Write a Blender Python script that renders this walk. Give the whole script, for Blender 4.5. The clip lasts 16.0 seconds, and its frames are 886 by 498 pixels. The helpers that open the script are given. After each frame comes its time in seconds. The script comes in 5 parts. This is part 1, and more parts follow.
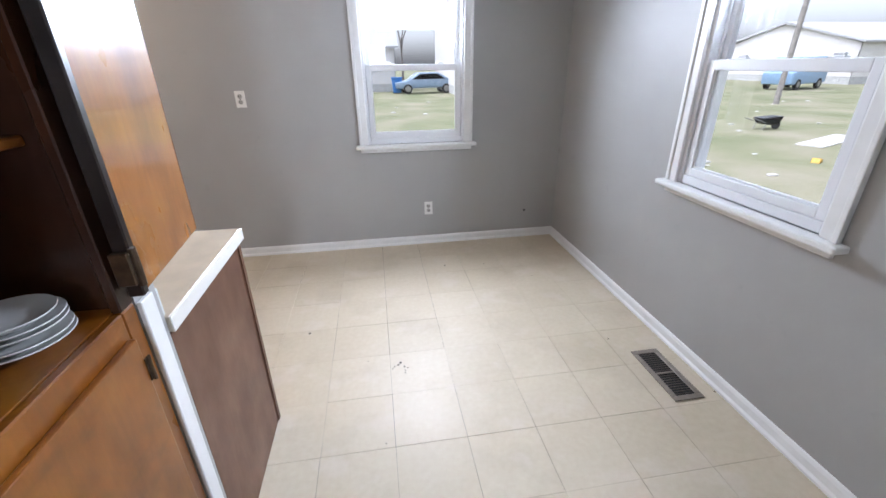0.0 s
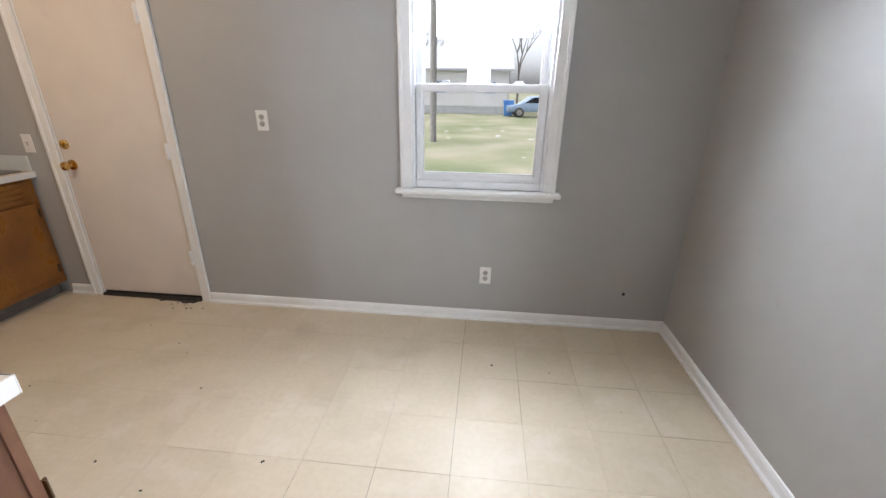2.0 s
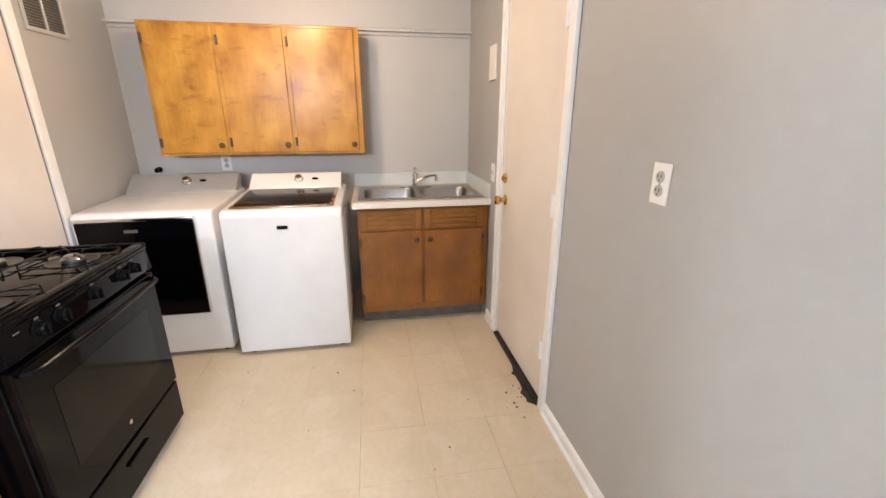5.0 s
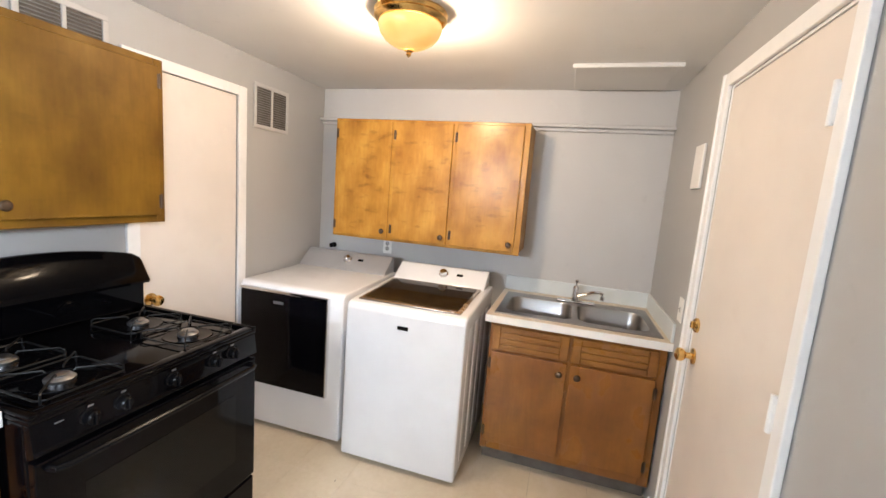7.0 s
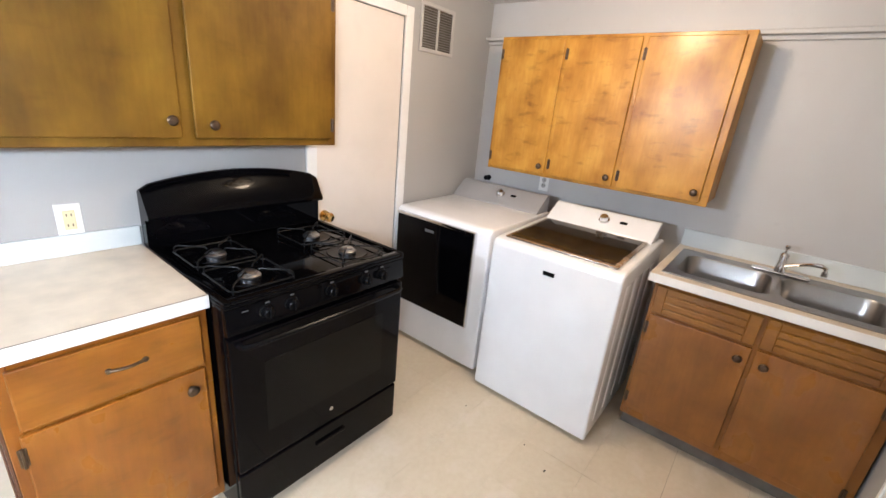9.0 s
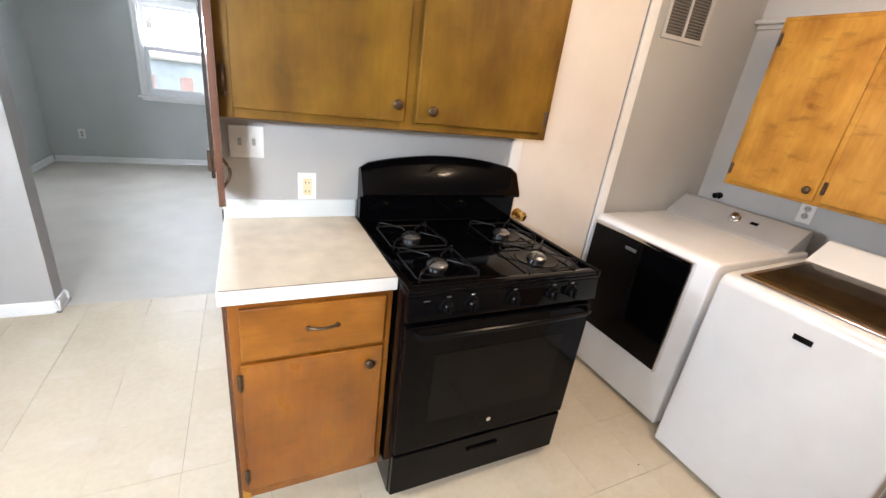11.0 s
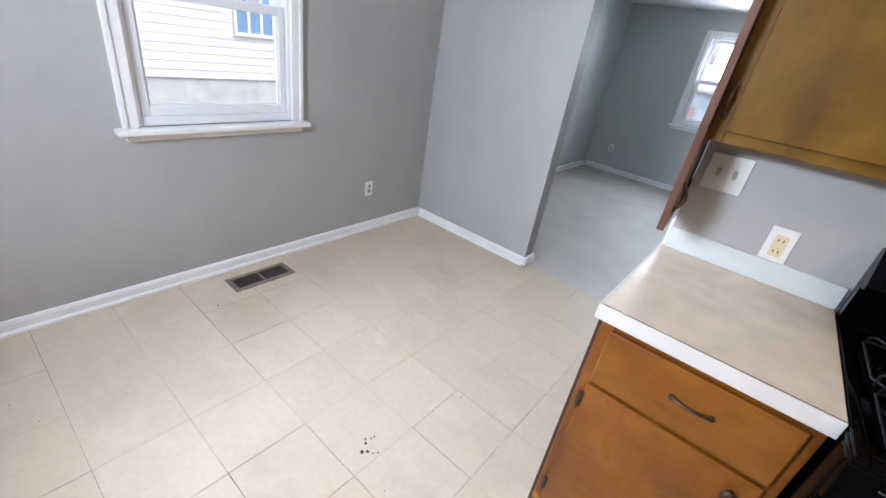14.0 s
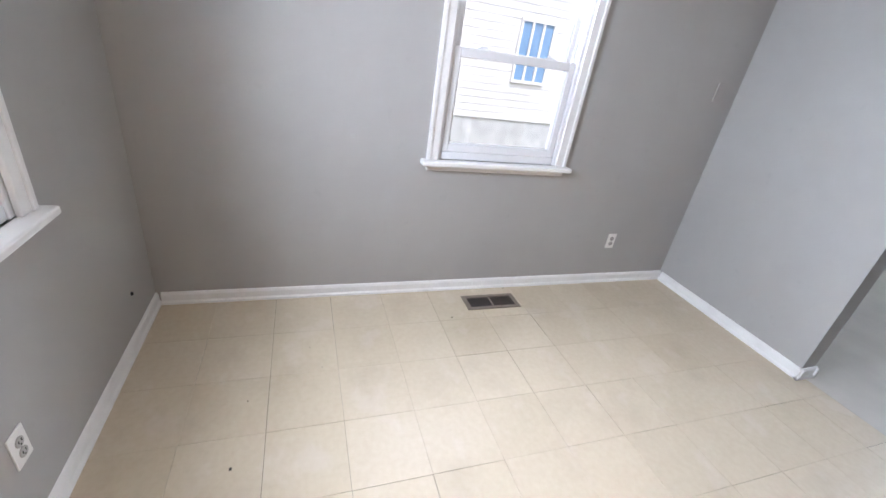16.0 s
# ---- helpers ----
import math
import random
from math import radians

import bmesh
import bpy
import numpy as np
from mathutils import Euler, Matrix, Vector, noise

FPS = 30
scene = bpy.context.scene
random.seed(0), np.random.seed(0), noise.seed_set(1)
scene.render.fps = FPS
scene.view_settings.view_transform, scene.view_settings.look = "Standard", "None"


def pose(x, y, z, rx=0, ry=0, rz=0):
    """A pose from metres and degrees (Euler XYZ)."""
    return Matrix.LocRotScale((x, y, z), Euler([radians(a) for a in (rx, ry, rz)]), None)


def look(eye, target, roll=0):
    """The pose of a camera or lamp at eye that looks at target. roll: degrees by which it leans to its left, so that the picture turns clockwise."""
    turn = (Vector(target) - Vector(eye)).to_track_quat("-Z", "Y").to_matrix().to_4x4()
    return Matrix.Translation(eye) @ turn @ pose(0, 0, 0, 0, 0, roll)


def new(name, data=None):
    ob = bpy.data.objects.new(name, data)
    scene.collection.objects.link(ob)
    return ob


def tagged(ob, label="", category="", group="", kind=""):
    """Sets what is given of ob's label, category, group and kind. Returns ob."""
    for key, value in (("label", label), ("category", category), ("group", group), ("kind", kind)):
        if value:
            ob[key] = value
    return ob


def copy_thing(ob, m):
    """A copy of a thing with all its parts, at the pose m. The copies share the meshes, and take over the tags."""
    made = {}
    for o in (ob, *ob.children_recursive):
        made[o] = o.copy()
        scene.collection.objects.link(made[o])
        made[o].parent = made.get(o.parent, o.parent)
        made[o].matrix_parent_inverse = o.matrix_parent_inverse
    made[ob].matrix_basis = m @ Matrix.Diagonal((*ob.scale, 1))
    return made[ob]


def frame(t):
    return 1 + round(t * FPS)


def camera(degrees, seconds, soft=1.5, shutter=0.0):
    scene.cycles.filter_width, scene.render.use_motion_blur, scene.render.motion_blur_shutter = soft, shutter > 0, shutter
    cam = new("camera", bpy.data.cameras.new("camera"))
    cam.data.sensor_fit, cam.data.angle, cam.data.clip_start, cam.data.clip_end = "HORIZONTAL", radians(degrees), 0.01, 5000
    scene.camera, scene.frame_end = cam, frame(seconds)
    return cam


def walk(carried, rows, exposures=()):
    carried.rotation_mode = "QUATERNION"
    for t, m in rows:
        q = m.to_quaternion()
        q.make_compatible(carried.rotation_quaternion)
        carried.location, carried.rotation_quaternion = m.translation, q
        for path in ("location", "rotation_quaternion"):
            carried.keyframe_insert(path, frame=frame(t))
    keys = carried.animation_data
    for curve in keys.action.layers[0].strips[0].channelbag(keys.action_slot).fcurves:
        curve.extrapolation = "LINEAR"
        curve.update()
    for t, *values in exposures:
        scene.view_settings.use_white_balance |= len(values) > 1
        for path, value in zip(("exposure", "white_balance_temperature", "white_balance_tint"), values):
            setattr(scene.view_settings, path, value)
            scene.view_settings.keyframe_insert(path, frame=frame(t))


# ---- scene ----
cam = camera(94.4, 16.0)
PATH = [
    (0, (0.146, 0.082, 1.453), (0.427, 1.884, 0.632), -0.8),
    (0.5, (0.22, 0.168, 1.464), (0.599, 1.953, 0.645), -0.3),
    (1, (0.333, 0.396, 1.454), (0.564, 2.222, 0.67), 0.1),
    (1.5, (0.439, 0.704, 1.449), (0.474, 2.546, 0.671), 0.8),
    (2, (0.51, 1.046, 1.437), (0.327, 2.898, 0.703), 0.9),
    (2.5, (0.529, 1.372, 1.426), (0.066, 3.174, 0.691), 0.6),
    (3, (0.527, 1.698, 1.445), (-0.263, 3.367, 0.678), 0.0),
    (3.5, (0.419, 1.988, 1.403), (-0.691, 3.469, 0.645), -0.1),
    (4, (0.298, 2.28, 1.396), (-1.178, 3.425, 0.682), -0.9),
    (4.5, (0.255, 2.463, 1.392), (-1.493, 3.177, 0.732), -1.0),
    (5, (0.21, 2.649, 1.42), (-1.663, 2.977, 0.801), 0.0),
    (7.5, (-0.379, 2.888, 1.535), (-2.229, 2.195, 1.222), 4.6),
    (8, (-0.43, 2.864, 1.513), (-2.207, 2.048, 1.092), 4.1),
    (8.5, (-0.433, 2.855, 1.513), (-2.11, 1.882, 1.02), 4.6),
    (9, (-0.411, 2.85, 1.517), (-1.909, 1.694, 0.869), 5.5),
    (11.5, (-0.472, 2.619, 1.481), (-1.082, 0.873, 0.72), 7.6),
    (12, (-0.459, 2.562, 1.485), (-0.77, 0.753, 0.692), 7.1),
    (12.5, (-0.471, 2.54, 1.473), (-0.439, 0.712, 0.664), 7.3),
    (13, (-0.531, 2.526, 1.458), (-0.095, 0.76, 0.625), 7.7),
    (13.5, (-0.561, 2.553, 1.454), (0.21, 0.929, 0.578), 8.7),
    (14, (-0.565, 2.578, 1.445), (0.483, 1.137, 0.538), 9.6),
    (14.5, (-0.537, 2.611, 1.456), (0.771, 1.401, 0.548), 9.8),
    (15, (-0.504, 2.651, 1.456), (0.986, 1.673, 0.548), 9.8),
    (15.5, (-0.495, 2.672, 1.452), (1.124, 1.906, 0.560), 9.2),
    (16, (-0.480, 2.690, 1.468), (1.188, 2.044, 0.572), 8.8),
]
EXPOSURES = [(0.0, 1.62, 5700, 14), (1.0, 1.42, 5850, 13), (2.0, 1.6, 6080, 13), (3.0, 1.84, 6100, 11), (4.0, 1.86, 6250, 12), (4.5, 2.3, 6350, 13), (5.0, 2.38, 6250, 14), (7.5, 2.36, 5900, 11),
             (9.0, 2.36, 5800, 12), (11.5, 2.2, 6200, 13), (12.5, 2.1, 6150, 15), (13.0, 2.02, 5850, 15), (14.0, 1.68, 5750, 15), (16.0, 1.78, 5850, 15)]
walk(cam, [(t, look(eye, target, roll)) for t, eye, target, roll in PATH], EXPOSURES)

# ---- world and light: an overcast day, and one lamp in the kitchen ----
world = bpy.data.worlds.new("world")
scene.world = world
world.use_nodes = True
wn = world.node_tree.nodes
sky = wn.new("ShaderNodeTexSky")
sky.sky_type, sky.sun_disc = "NISHITA", False
sky.sun_elevation, sky.sun_rotation = radians(60), radians(270)
sky.air_density, sky.dust_density, sky.ozone_density = 1.0, 4.0, 1.0
pale = wn.new("ShaderNodeHueSaturation")
pale.inputs["Saturation"].default_value = 0.25
world.node_tree.links.new(sky.outputs[0], pale.inputs["Color"])
world.node_tree.links.new(pale.outputs[0], wn["Background"].inputs["Color"])
wn["Background"].inputs["Strength"].default_value = 0.14

sun = new("sun", bpy.data.lights.new("sun", "SUN"))
sun.data.energy, sun.data.angle, sun.data.color = 0.35, radians(40), (1.0, 0.98, 0.96)
sun.matrix_world = pose(0, 0, 20, 30, 0, -90)


def window_light(name, m, watts, height):
    """The bright overcast sky that a window lets in, as a lamp in the head of its opening."""
    a = new(name, bpy.data.lights.new(name, "AREA"))
    a.data.shape, a.data.size, a.data.size_y, a.data.energy, a.data.color = "RECTANGLE", 0.52, height, watts, (0.90, 0.955, 1.0)
    a.data.spread = radians(128)
    a.matrix_world = m


window_light("window_light_1", pose(0.468, 3.572, 1.79, 72, 0, 180), 9.6, 0.19)
window_light("window_light_2", pose(1.822, 1.585, 1.83, 82, 0, 90), 6.4, 0.11)
window_light("window_light_3", pose(0.26, -4.082, 1.68, 80, 0, 0), 7.4, 0.42)

LAMP = (-1.91, 2.19, 2.23)
bulb = new("bulb_light", bpy.data.lights.new("bulb_light", "POINT"))
bulb.data.energy, bulb.data.color, bulb.data.shadow_soft_size = 9.5, (1.0, 0.74, 0.48), 0.08
bulb.location = (LAMP[0], LAMP[1], LAMP[2] - 0.10)


# ---- materials ----
def shader(name, rough=0.5, metal=0.0, spec=0.5, coat=0.0):
    m = bpy.data.materials.new(name)
    m.use_nodes = True
    p = m.node_tree.nodes["Principled BSDF"]
    p.inputs["Roughness"].default_value, p.inputs["Metallic"].default_value = rough, metal
    p.inputs["Specular IOR Level"].default_value = spec
    p.inputs["Coat Weight"].default_value, p.inputs["Coat Roughness"].default_value = coat, 0.16
    return m, m.node_tree.nodes, m.node_tree.links, p


def noise_node(n, l, coords, scale, detail=4.0, stretch=(1, 1, 1)):
    mp = n.new("ShaderNodeMapping")
    mp.inputs["Scale"].default_value = stretch
    l.new(coords, mp.inputs["Vector"])
    t = n.new("ShaderNodeTexNoise")
    t.inputs["Scale"].default_value, t.inputs["Detail"].default_value = scale, detail
    l.new(mp.outputs[0], t.inputs["Vector"])
    return t.outputs["Fac"]


def ramp(n, l, fac, stops):
    r = n.new("ShaderNodeValToRGB")
    while len(r.color_ramp.elements) < len(stops):
        r.color_ramp.elements.new(0.5)
    for e, (at, c) in zip(r.color_ramp.elements, stops):
        e.position, e.color = at, (*c, 1)
    l.new(fac, r.inputs[0])
    return r.outputs[0]


def blend(n, l, kind, fac, a, b):
    x = n.new("ShaderNodeMix")
    x.data_type, x.blend_type = "RGBA", kind
    for value, socket in ((fac, x.inputs[0]), (a, x.inputs[6]), (b, x.inputs[7])):
        if isinstance(value, (int, float)):
            socket.default_value = value
        elif isinstance(value, tuple):
            socket.default_value = (*value, 1)
        else:
            l.new(value, socket)
    return x.outputs[2]


def bump(n, l, p, height, strength, distance):
    b = n.new("ShaderNodeBump")
    b.inputs["Strength"].default_value, b.inputs["Distance"].default_value = strength, distance
    l.new(height, b.inputs["Height"])
    l.new(b.outputs[0], p.inputs["Normal"])


def surface(name, base, rough=0.5, metal=0.0, vary=0.12, scale=6.0, fine=120.0, relief=0.15, spec=0.5, coat=0.0, dirt=None):
    """Paint, plastic or metal with broad blotches, fine grain and some smudges in its gloss."""
    m, n, l, p = shader(name, rough, metal, spec, coat)
    pos = n.new("ShaderNodeNewGeometry").outputs["Position"]
    broad, grain = noise_node(n, l, pos, scale), noise_node(n, l, pos, fine, 3)
    lo, hi = tuple(c * (1 - vary) for c in base), tuple(min(1, c * (1 + vary * 0.6)) for c in base)
    col = ramp(n, l, broad, [(0.3, lo), (0.7, hi)])
    if dirt:
        spots = noise_node(n, l, pos, scale * 2.7, 6)
        col = blend(n, l, "MIX", ramp(n, l, spots, [(0.56, (0, 0, 0)), (0.78, (0.16, 0.16, 0.16))]), col, dirt)
    l.new(col, p.inputs["Base Color"])
    gloss = ramp(n, l, broad, [(0.3, (max(0.02, rough - 0.02),) * 3), (0.7, (min(1, rough + 0.03),) * 3)])
    l.new(gloss, p.inputs["Roughness"])
    if relief:
        bump(n, l, p, grain, relief, 0.0005)
    return m


def wood(name, dark, mid, light, along="z", rough=0.3, coat=0.4, blotch=0.6, spec=0.3):
    """Stained birch plywood: long grain, cloudy blotches, dark knots and worn spots under varnish."""
    m, n, l, p = shader(name, rough, 0, spec, coat)
    p.inputs["Coat Roughness"].default_value = 0.26
    pos = n.new("ShaderNodeTexCoord").outputs["Object"]
    st = {"z": (1, 1, 0.10), "x": (0.10, 1, 1), "y": (1, 0.10, 1)}[along]
    grain = noise_node(n, l, pos, 70, 5, st)
    cloud = noise_node(n, l, pos, 6.5, 6, tuple(0.6 + 0.4 * v for v in st))
    col = ramp(n, l, cloud, [(0.28, dark), (0.5, mid), (0.72, light)])
    col = blend(n, l, "MULTIPLY", 0.28, col, ramp(n, l, grain, [(0.3, (0.62, 0.58, 0.55)), (0.65, (1, 1, 1))]))
    knots = noise_node(n, l, pos, 9, 3, (1, 1, 2.6))
    col = blend(n, l, "MIX", ramp(n, l, knots, [(0.58, (0, 0, 0)), (0.78, (blotch,) * 3)]), col, tuple(c * 0.35 for c in dark))
    l.new(col, p.inputs["Base Color"])
    l.new(ramp(n, l, cloud, [(0.3, (rough + 0.08,) * 3), (0.7, (rough - 0.06,) * 3)]), p.inputs["Roughness"])
    bump(n, l, p, grain, 0.12, 0.0015)
    return m


def wall_paint(name, base):
    """Rolled wall paint: orange-peel stipple, faint roller lanes and scuffs."""
    m, n, l, p = shader(name, 0.48, 0, 0.4)
    pos = n.new("ShaderNodeNewGeometry").outputs["Position"]
    lanes = noise_node(n, l, pos, 3.0, 3, (1, 1, 0.3))
    col = ramp(n, l, lanes, [(0.3, tuple(c * 0.98 for c in base)), (0.7, tuple(c * 1.02 for c in base))])
    scuff = noise_node(n, l, pos, 14, 6)
    col = blend(n, l, "MIX", ramp(n, l, scuff, [(0.66, (0, 0, 0)), (0.78, (0.25, 0.25, 0.25))]), col, tuple(c * 0.75 for c in base))
    l.new(col, p.inputs["Base Color"])
    bump(n, l, p, noise_node(n, l, pos, 260, 2), 0.10, 0.001)
    return m


def tile_vinyl(name):
    """Cream vinyl tile: mottled, each tile a little its own tint, with grey-brown dirt worn in, and a dull wax shine."""
    m, n, l, p = shader(name, 0.45, 0, 0.4)
    pos = n.new("ShaderNodeNewGeometry").outputs["Position"]
    rnd = n.new("ShaderNodeObjectInfo").outputs["Random"]
    mottle = noise_node(n, l, pos, 38, 6)
    col = ramp(n, l, mottle, [(0.3, (0.59, 0.505, 0.375)), (0.5, (0.61, 0.527, 0.398)), (0.72, (0.63, 0.55, 0.425))])
    tint = ramp(n, l, rnd, [(0.0, (0.945, 0.935, 0.91)), (0.5, (0.98, 0.975, 0.965)), (1.0, (1, 1, 1))])
    col = blend(n, l, "MULTIPLY", 1.0, col, tint)
    stain = noise_node(n, l, pos, 2.6, 7)
    col = blend(n, l, "MIX", ramp(n, l, stain, [(0.52, (0, 0, 0)), (0.74, (0.38, 0.38, 0.38))]), col, (0.40, 0.33, 0.23))
    pale_patch = noise_node(n, l, pos, 4.1, 5, (1, 1.3, 1))
    col = blend(n, l, "MIX", ramp(n, l, pale_patch, [(0.57, (0, 0, 0)), (0.65, (0.24, 0.24, 0.24))]), col, (0.70, 0.62, 0.56))
    speck = noise_node(n, l, pos, 55, 3)
    col = blend(n, l, "MIX", ramp(n, l, speck, [(0.76, (0, 0, 0)), (0.82, (0.4, 0.4, 0.4))]), col, (0.22, 0.18, 0.13))
    l.new(col, p.inputs["Base Color"])
    l.new(ramp(n, l, stain, [(0.3, (0.385, 0.385, 0.385)), (0.7, (0.54, 0.54, 0.54))]), p.inputs["Roughness"])
    bump(n, l, p, noise_node(n, l, pos, 9, 4), 0.10, 0.004)
    return m


def plain_glass(name, tint=(1, 1, 1), rough=0.0):
    m, n, l, p = shader(name, rough)
    p.inputs["Base Color"].default_value = (*tint, 1)
    p.inputs["Transmission Weight"].default_value, p.inputs["IOR"].default_value = 1.0, 1.45
    return m


def grass_material():
    m, n, l, p = shader("lawn", 0.9, 0, 0.1)
    pos = n.new("ShaderNodeNewGeometry").outputs["Position"]
    col = ramp(n, l, noise_node(n, l, pos, 0.5, 8), [(0.3, (0.165, 0.185, 0.095)), (0.5, (0.24, 0.24, 0.145)), (0.7, (0.33, 0.30, 0.22))])
    col = blend(n, l, "MULTIPLY", 0.5, col, ramp(n, l, noise_node(n, l, pos, 18, 5), [(0.3, (0.5, 0.5, 0.5)), (0.7, (1, 1, 1))]))
    l.new(col, p.inputs["Base Color"])
    return m


GREY_WALL = wall_paint("grey_wall_paint", (0.40, 0.395, 0.385))
FAR_WALL = wall_paint("green_grey_wall_paint", (0.49, 0.515, 0.505))
# Lighter copy of GREY_WALL; the west wall's extra light is put into colour.
GREY_WALL_LIT = wall_paint("lit_grey_wall_paint", (0.51, 0.50, 0.485))
CEILING = wall_paint("white_ceiling_paint", (0.70, 0.69, 0.67))
TRIM = surface("white_trim_paint", (0.82, 0.82, 0.81), 0.35, vary=0.04, scale=9, relief=0.08, dirt=(0.6, 0.58, 0.55))
VINYL = surface("white_window_vinyl", (0.80, 0.81, 0.83), 0.35, vary=0.03, relief=0.03)
DOOR_PAINT = surface("cream_door_paint", (0.72, 0.66, 0.60), 0.4, vary=0.06, scale=3, relief=0.15, dirt=(0.55, 0.48, 0.42))
TILE = tile_vinyl("cream_vinyl_tile")
JOINT = surface("dirty_joint", (0.17, 0.14, 0.10), 0.9)
FAR_FLOOR = surface("grey_sheet_vinyl", (0.53, 0.495, 0.44), 0.56, vary=0.10, scale=3)
# Darker than the golden birch: this cabinet's dimmer light is put into colour.
WOOD_UPPER = wood("shaded_amber_birch", (0.090, 0.041, 0.0033), (0.145, 0.070, 0.0055), (0.205, 0.105, 0.010), rough=0.5, coat=0.0, blotch=0.22, spec=0.16)
WOOD_GOLD = wood("golden_birch", (0.27, 0.112, 0.010), (0.43, 0.205, 0.021), (0.56, 0.31, 0.05), rough=0.44, coat=0.3, blotch=0.55, spec=0.2)
WOOD_BASE = wood("red_brown_birch", (0.15, 0.043, 0.0035), (0.235, 0.075, 0.006), (0.305, 0.112, 0.011), blotch=0.3)
WOOD_BASE_X = wood("red_brown_birch_cross", (0.16, 0.050, 0.004), (0.245, 0.083, 0.0068), (0.325, 0.127, 0.014), along="x", blotch=0.3)
WOOD_SINK = wood("brown_birch", (0.15, 0.052, 0.008), (0.215, 0.080, 0.012), (0.28, 0.112, 0.019), blotch=0.2)
WOOD_SINK_Y = wood("brown_birch_cross", (0.16, 0.060, 0.009), (0.225, 0.092, 0.014), (0.295, 0.13, 0.022), along="y", blotch=0.2)
PANEL = wood("brown_end_panel", (0.10, 0.045, 0.026), (0.135, 0.062, 0.036), (0.165, 0.08, 0.048), rough=0.45, coat=0.1, blotch=0.15)
# Nearly black: the shade in the cupboard is put into this wood's colour.
WOOD_SHADED = wood("shaded_cupboard_wood", (0.030, 0.010, 0.005), (0.042, 0.014, 0.006), (0.06, 0.02, 0.008), blotch=0.2)
LAMINATE = surface("speckled_cream_laminate", (0.61, 0.52, 0.40), 0.30, vary=0.13, scale=12, fine=300, relief=0.05)
EDGE = surface("white_laminate_edge", (0.76, 0.74, 0.70), 0.35, vary=0.05, relief=0.03)
SPLASH = surface("pale_splash_laminate", (0.62, 0.66, 0.66), 0.35, vary=0.06, relief=0.03)
ENAMEL = surface("white_appliance_enamel", (0.80, 0.81, 0.83), 0.22, vary=0.03, relief=0.0, coat=0.3)
CONSOLE = surface("grey_console_plastic", (0.36, 0.36, 0.365), 0.3, 0.2, vary=0.05, relief=0.03)
BLACK = surface("black_stove_enamel", (0.0015, 0.0015, 0.002), 0.06, vary=0.2, relief=0.0, spec=0.11)
BLACK_GLASS = surface("black_oven_glass", (0.0015, 0.0015, 0.002), 0.05, vary=0.1, relief=0.0, spec=0.10)
OVEN_WINDOW = surface("dark_grey_oven_window", (0.004, 0.0038, 0.0035), 0.09, vary=0.1, relief=0.0, spec=0.14)
IRON = surface("black_cast_iron", (0.006, 0.006, 0.006), 0.3, vary=0.3, fine=400, relief=0.1, spec=0.2)
KNOB_BLACK = surface("black_plastic", (0.003, 0.003, 0.0035), 0.25, vary=0.1, relief=0.0, spec=0.13)
MARK = surface("pale_print", (0.09, 0.09, 0.09), 0.5, vary=0.02, relief=0)
STEEL = surface("brushed_stainless", (0.31, 0.30, 0.29), 0.30, 1.0, vary=0.06, scale=6, relief=0)
CHROME = surface("chrome", (0.75, 0.75, 0.76), 0.10, 1.0, vary=0.05, relief=0)
ALUMINIUM = surface("burner_aluminium", (0.42, 0.42, 0.43), 0.3, 1.0, vary=0.2, scale=30, relief=0.1)
BRASS = surface("worn_brass", (0.75, 0.50, 0.18), 0.2, 1.0, vary=0.2, scale=30, relief=0.05)
BRONZE = surface("dark_bronze", (0.10, 0.065, 0.04), 0.38, 0.8, vary=0.3, scale=40, relief=0.1)
LID_TRIM = surface("bronze_lid_trim", (0.42, 0.36, 0.30), 0.25, 0.8, vary=0.1, relief=0)
LID_GLASS = surface("dark_lid_glass", (0.022, 0.014, 0.007), 0.06, vary=0.5, scale=14, relief=0, spec=0.6)
PLATE = surface("white_cover_plate", (0.80, 0.79, 0.76), 0.35, vary=0.04, relief=0)
SOCKET = surface("grey_receptacle", (0.42, 0.41, 0.38), 0.4, vary=0.05, relief=0)
IVORY = surface("ivory_receptacle", (0.72, 0.62, 0.38), 0.4, vary=0.05, relief=0)
SLOT = surface("dark_slot", (0.02, 0.02, 0.02), 0.8, vary=0.1, relief=0)
VENT = surface("taupe_register_enamel", (0.27, 0.23, 0.19), 0.4, 0.4, vary=0.2, scale=30, dirt=(0.12, 0.09, 0.06))
# Slats are a darker grey than the grille frame.
GRILLE_SLAT = surface("dark_grille_slat", (0.20, 0.195, 0.185), 0.6, vary=0.15, scale=20)
LOUVRE = surface("dark_louvre_enamel", (0.12, 0.095, 0.075), 0.5, 0.3, vary=0.3, scale=30)
GRILLE = surface("grey_grille_enamel", (0.48, 0.47, 0.45), 0.5, vary=0.08, dirt=(0.3, 0.3, 0.3))
CHINA = surface("white_china", (0.78, 0.78, 0.77), 0.15, vary=0.03, relief=0, coat=0.4)
SILL_DARK = surface("dark_threshold", (0.045, 0.04, 0.036), 0.5, 0.3, vary=0.4, scale=25)
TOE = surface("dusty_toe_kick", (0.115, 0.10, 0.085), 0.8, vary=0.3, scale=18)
GLASS = plain_glass("window_glass")
DIRT = surface("dark_crumbs", (0.05, 0.045, 0.04), 0.9)
LAWN = grass_material()
SIDING = surface("white_siding", (0.60, 0.58, 0.565), 0.6, vary=0.05, scale=2)
ROOF = surface("grey_shingle", (0.42, 0.42, 0.43), 0.9, vary=0.3, scale=10)
BLOCK = surface("grey_block", (0.42, 0.42, 0.41), 0.9, vary=0.15, scale=4)
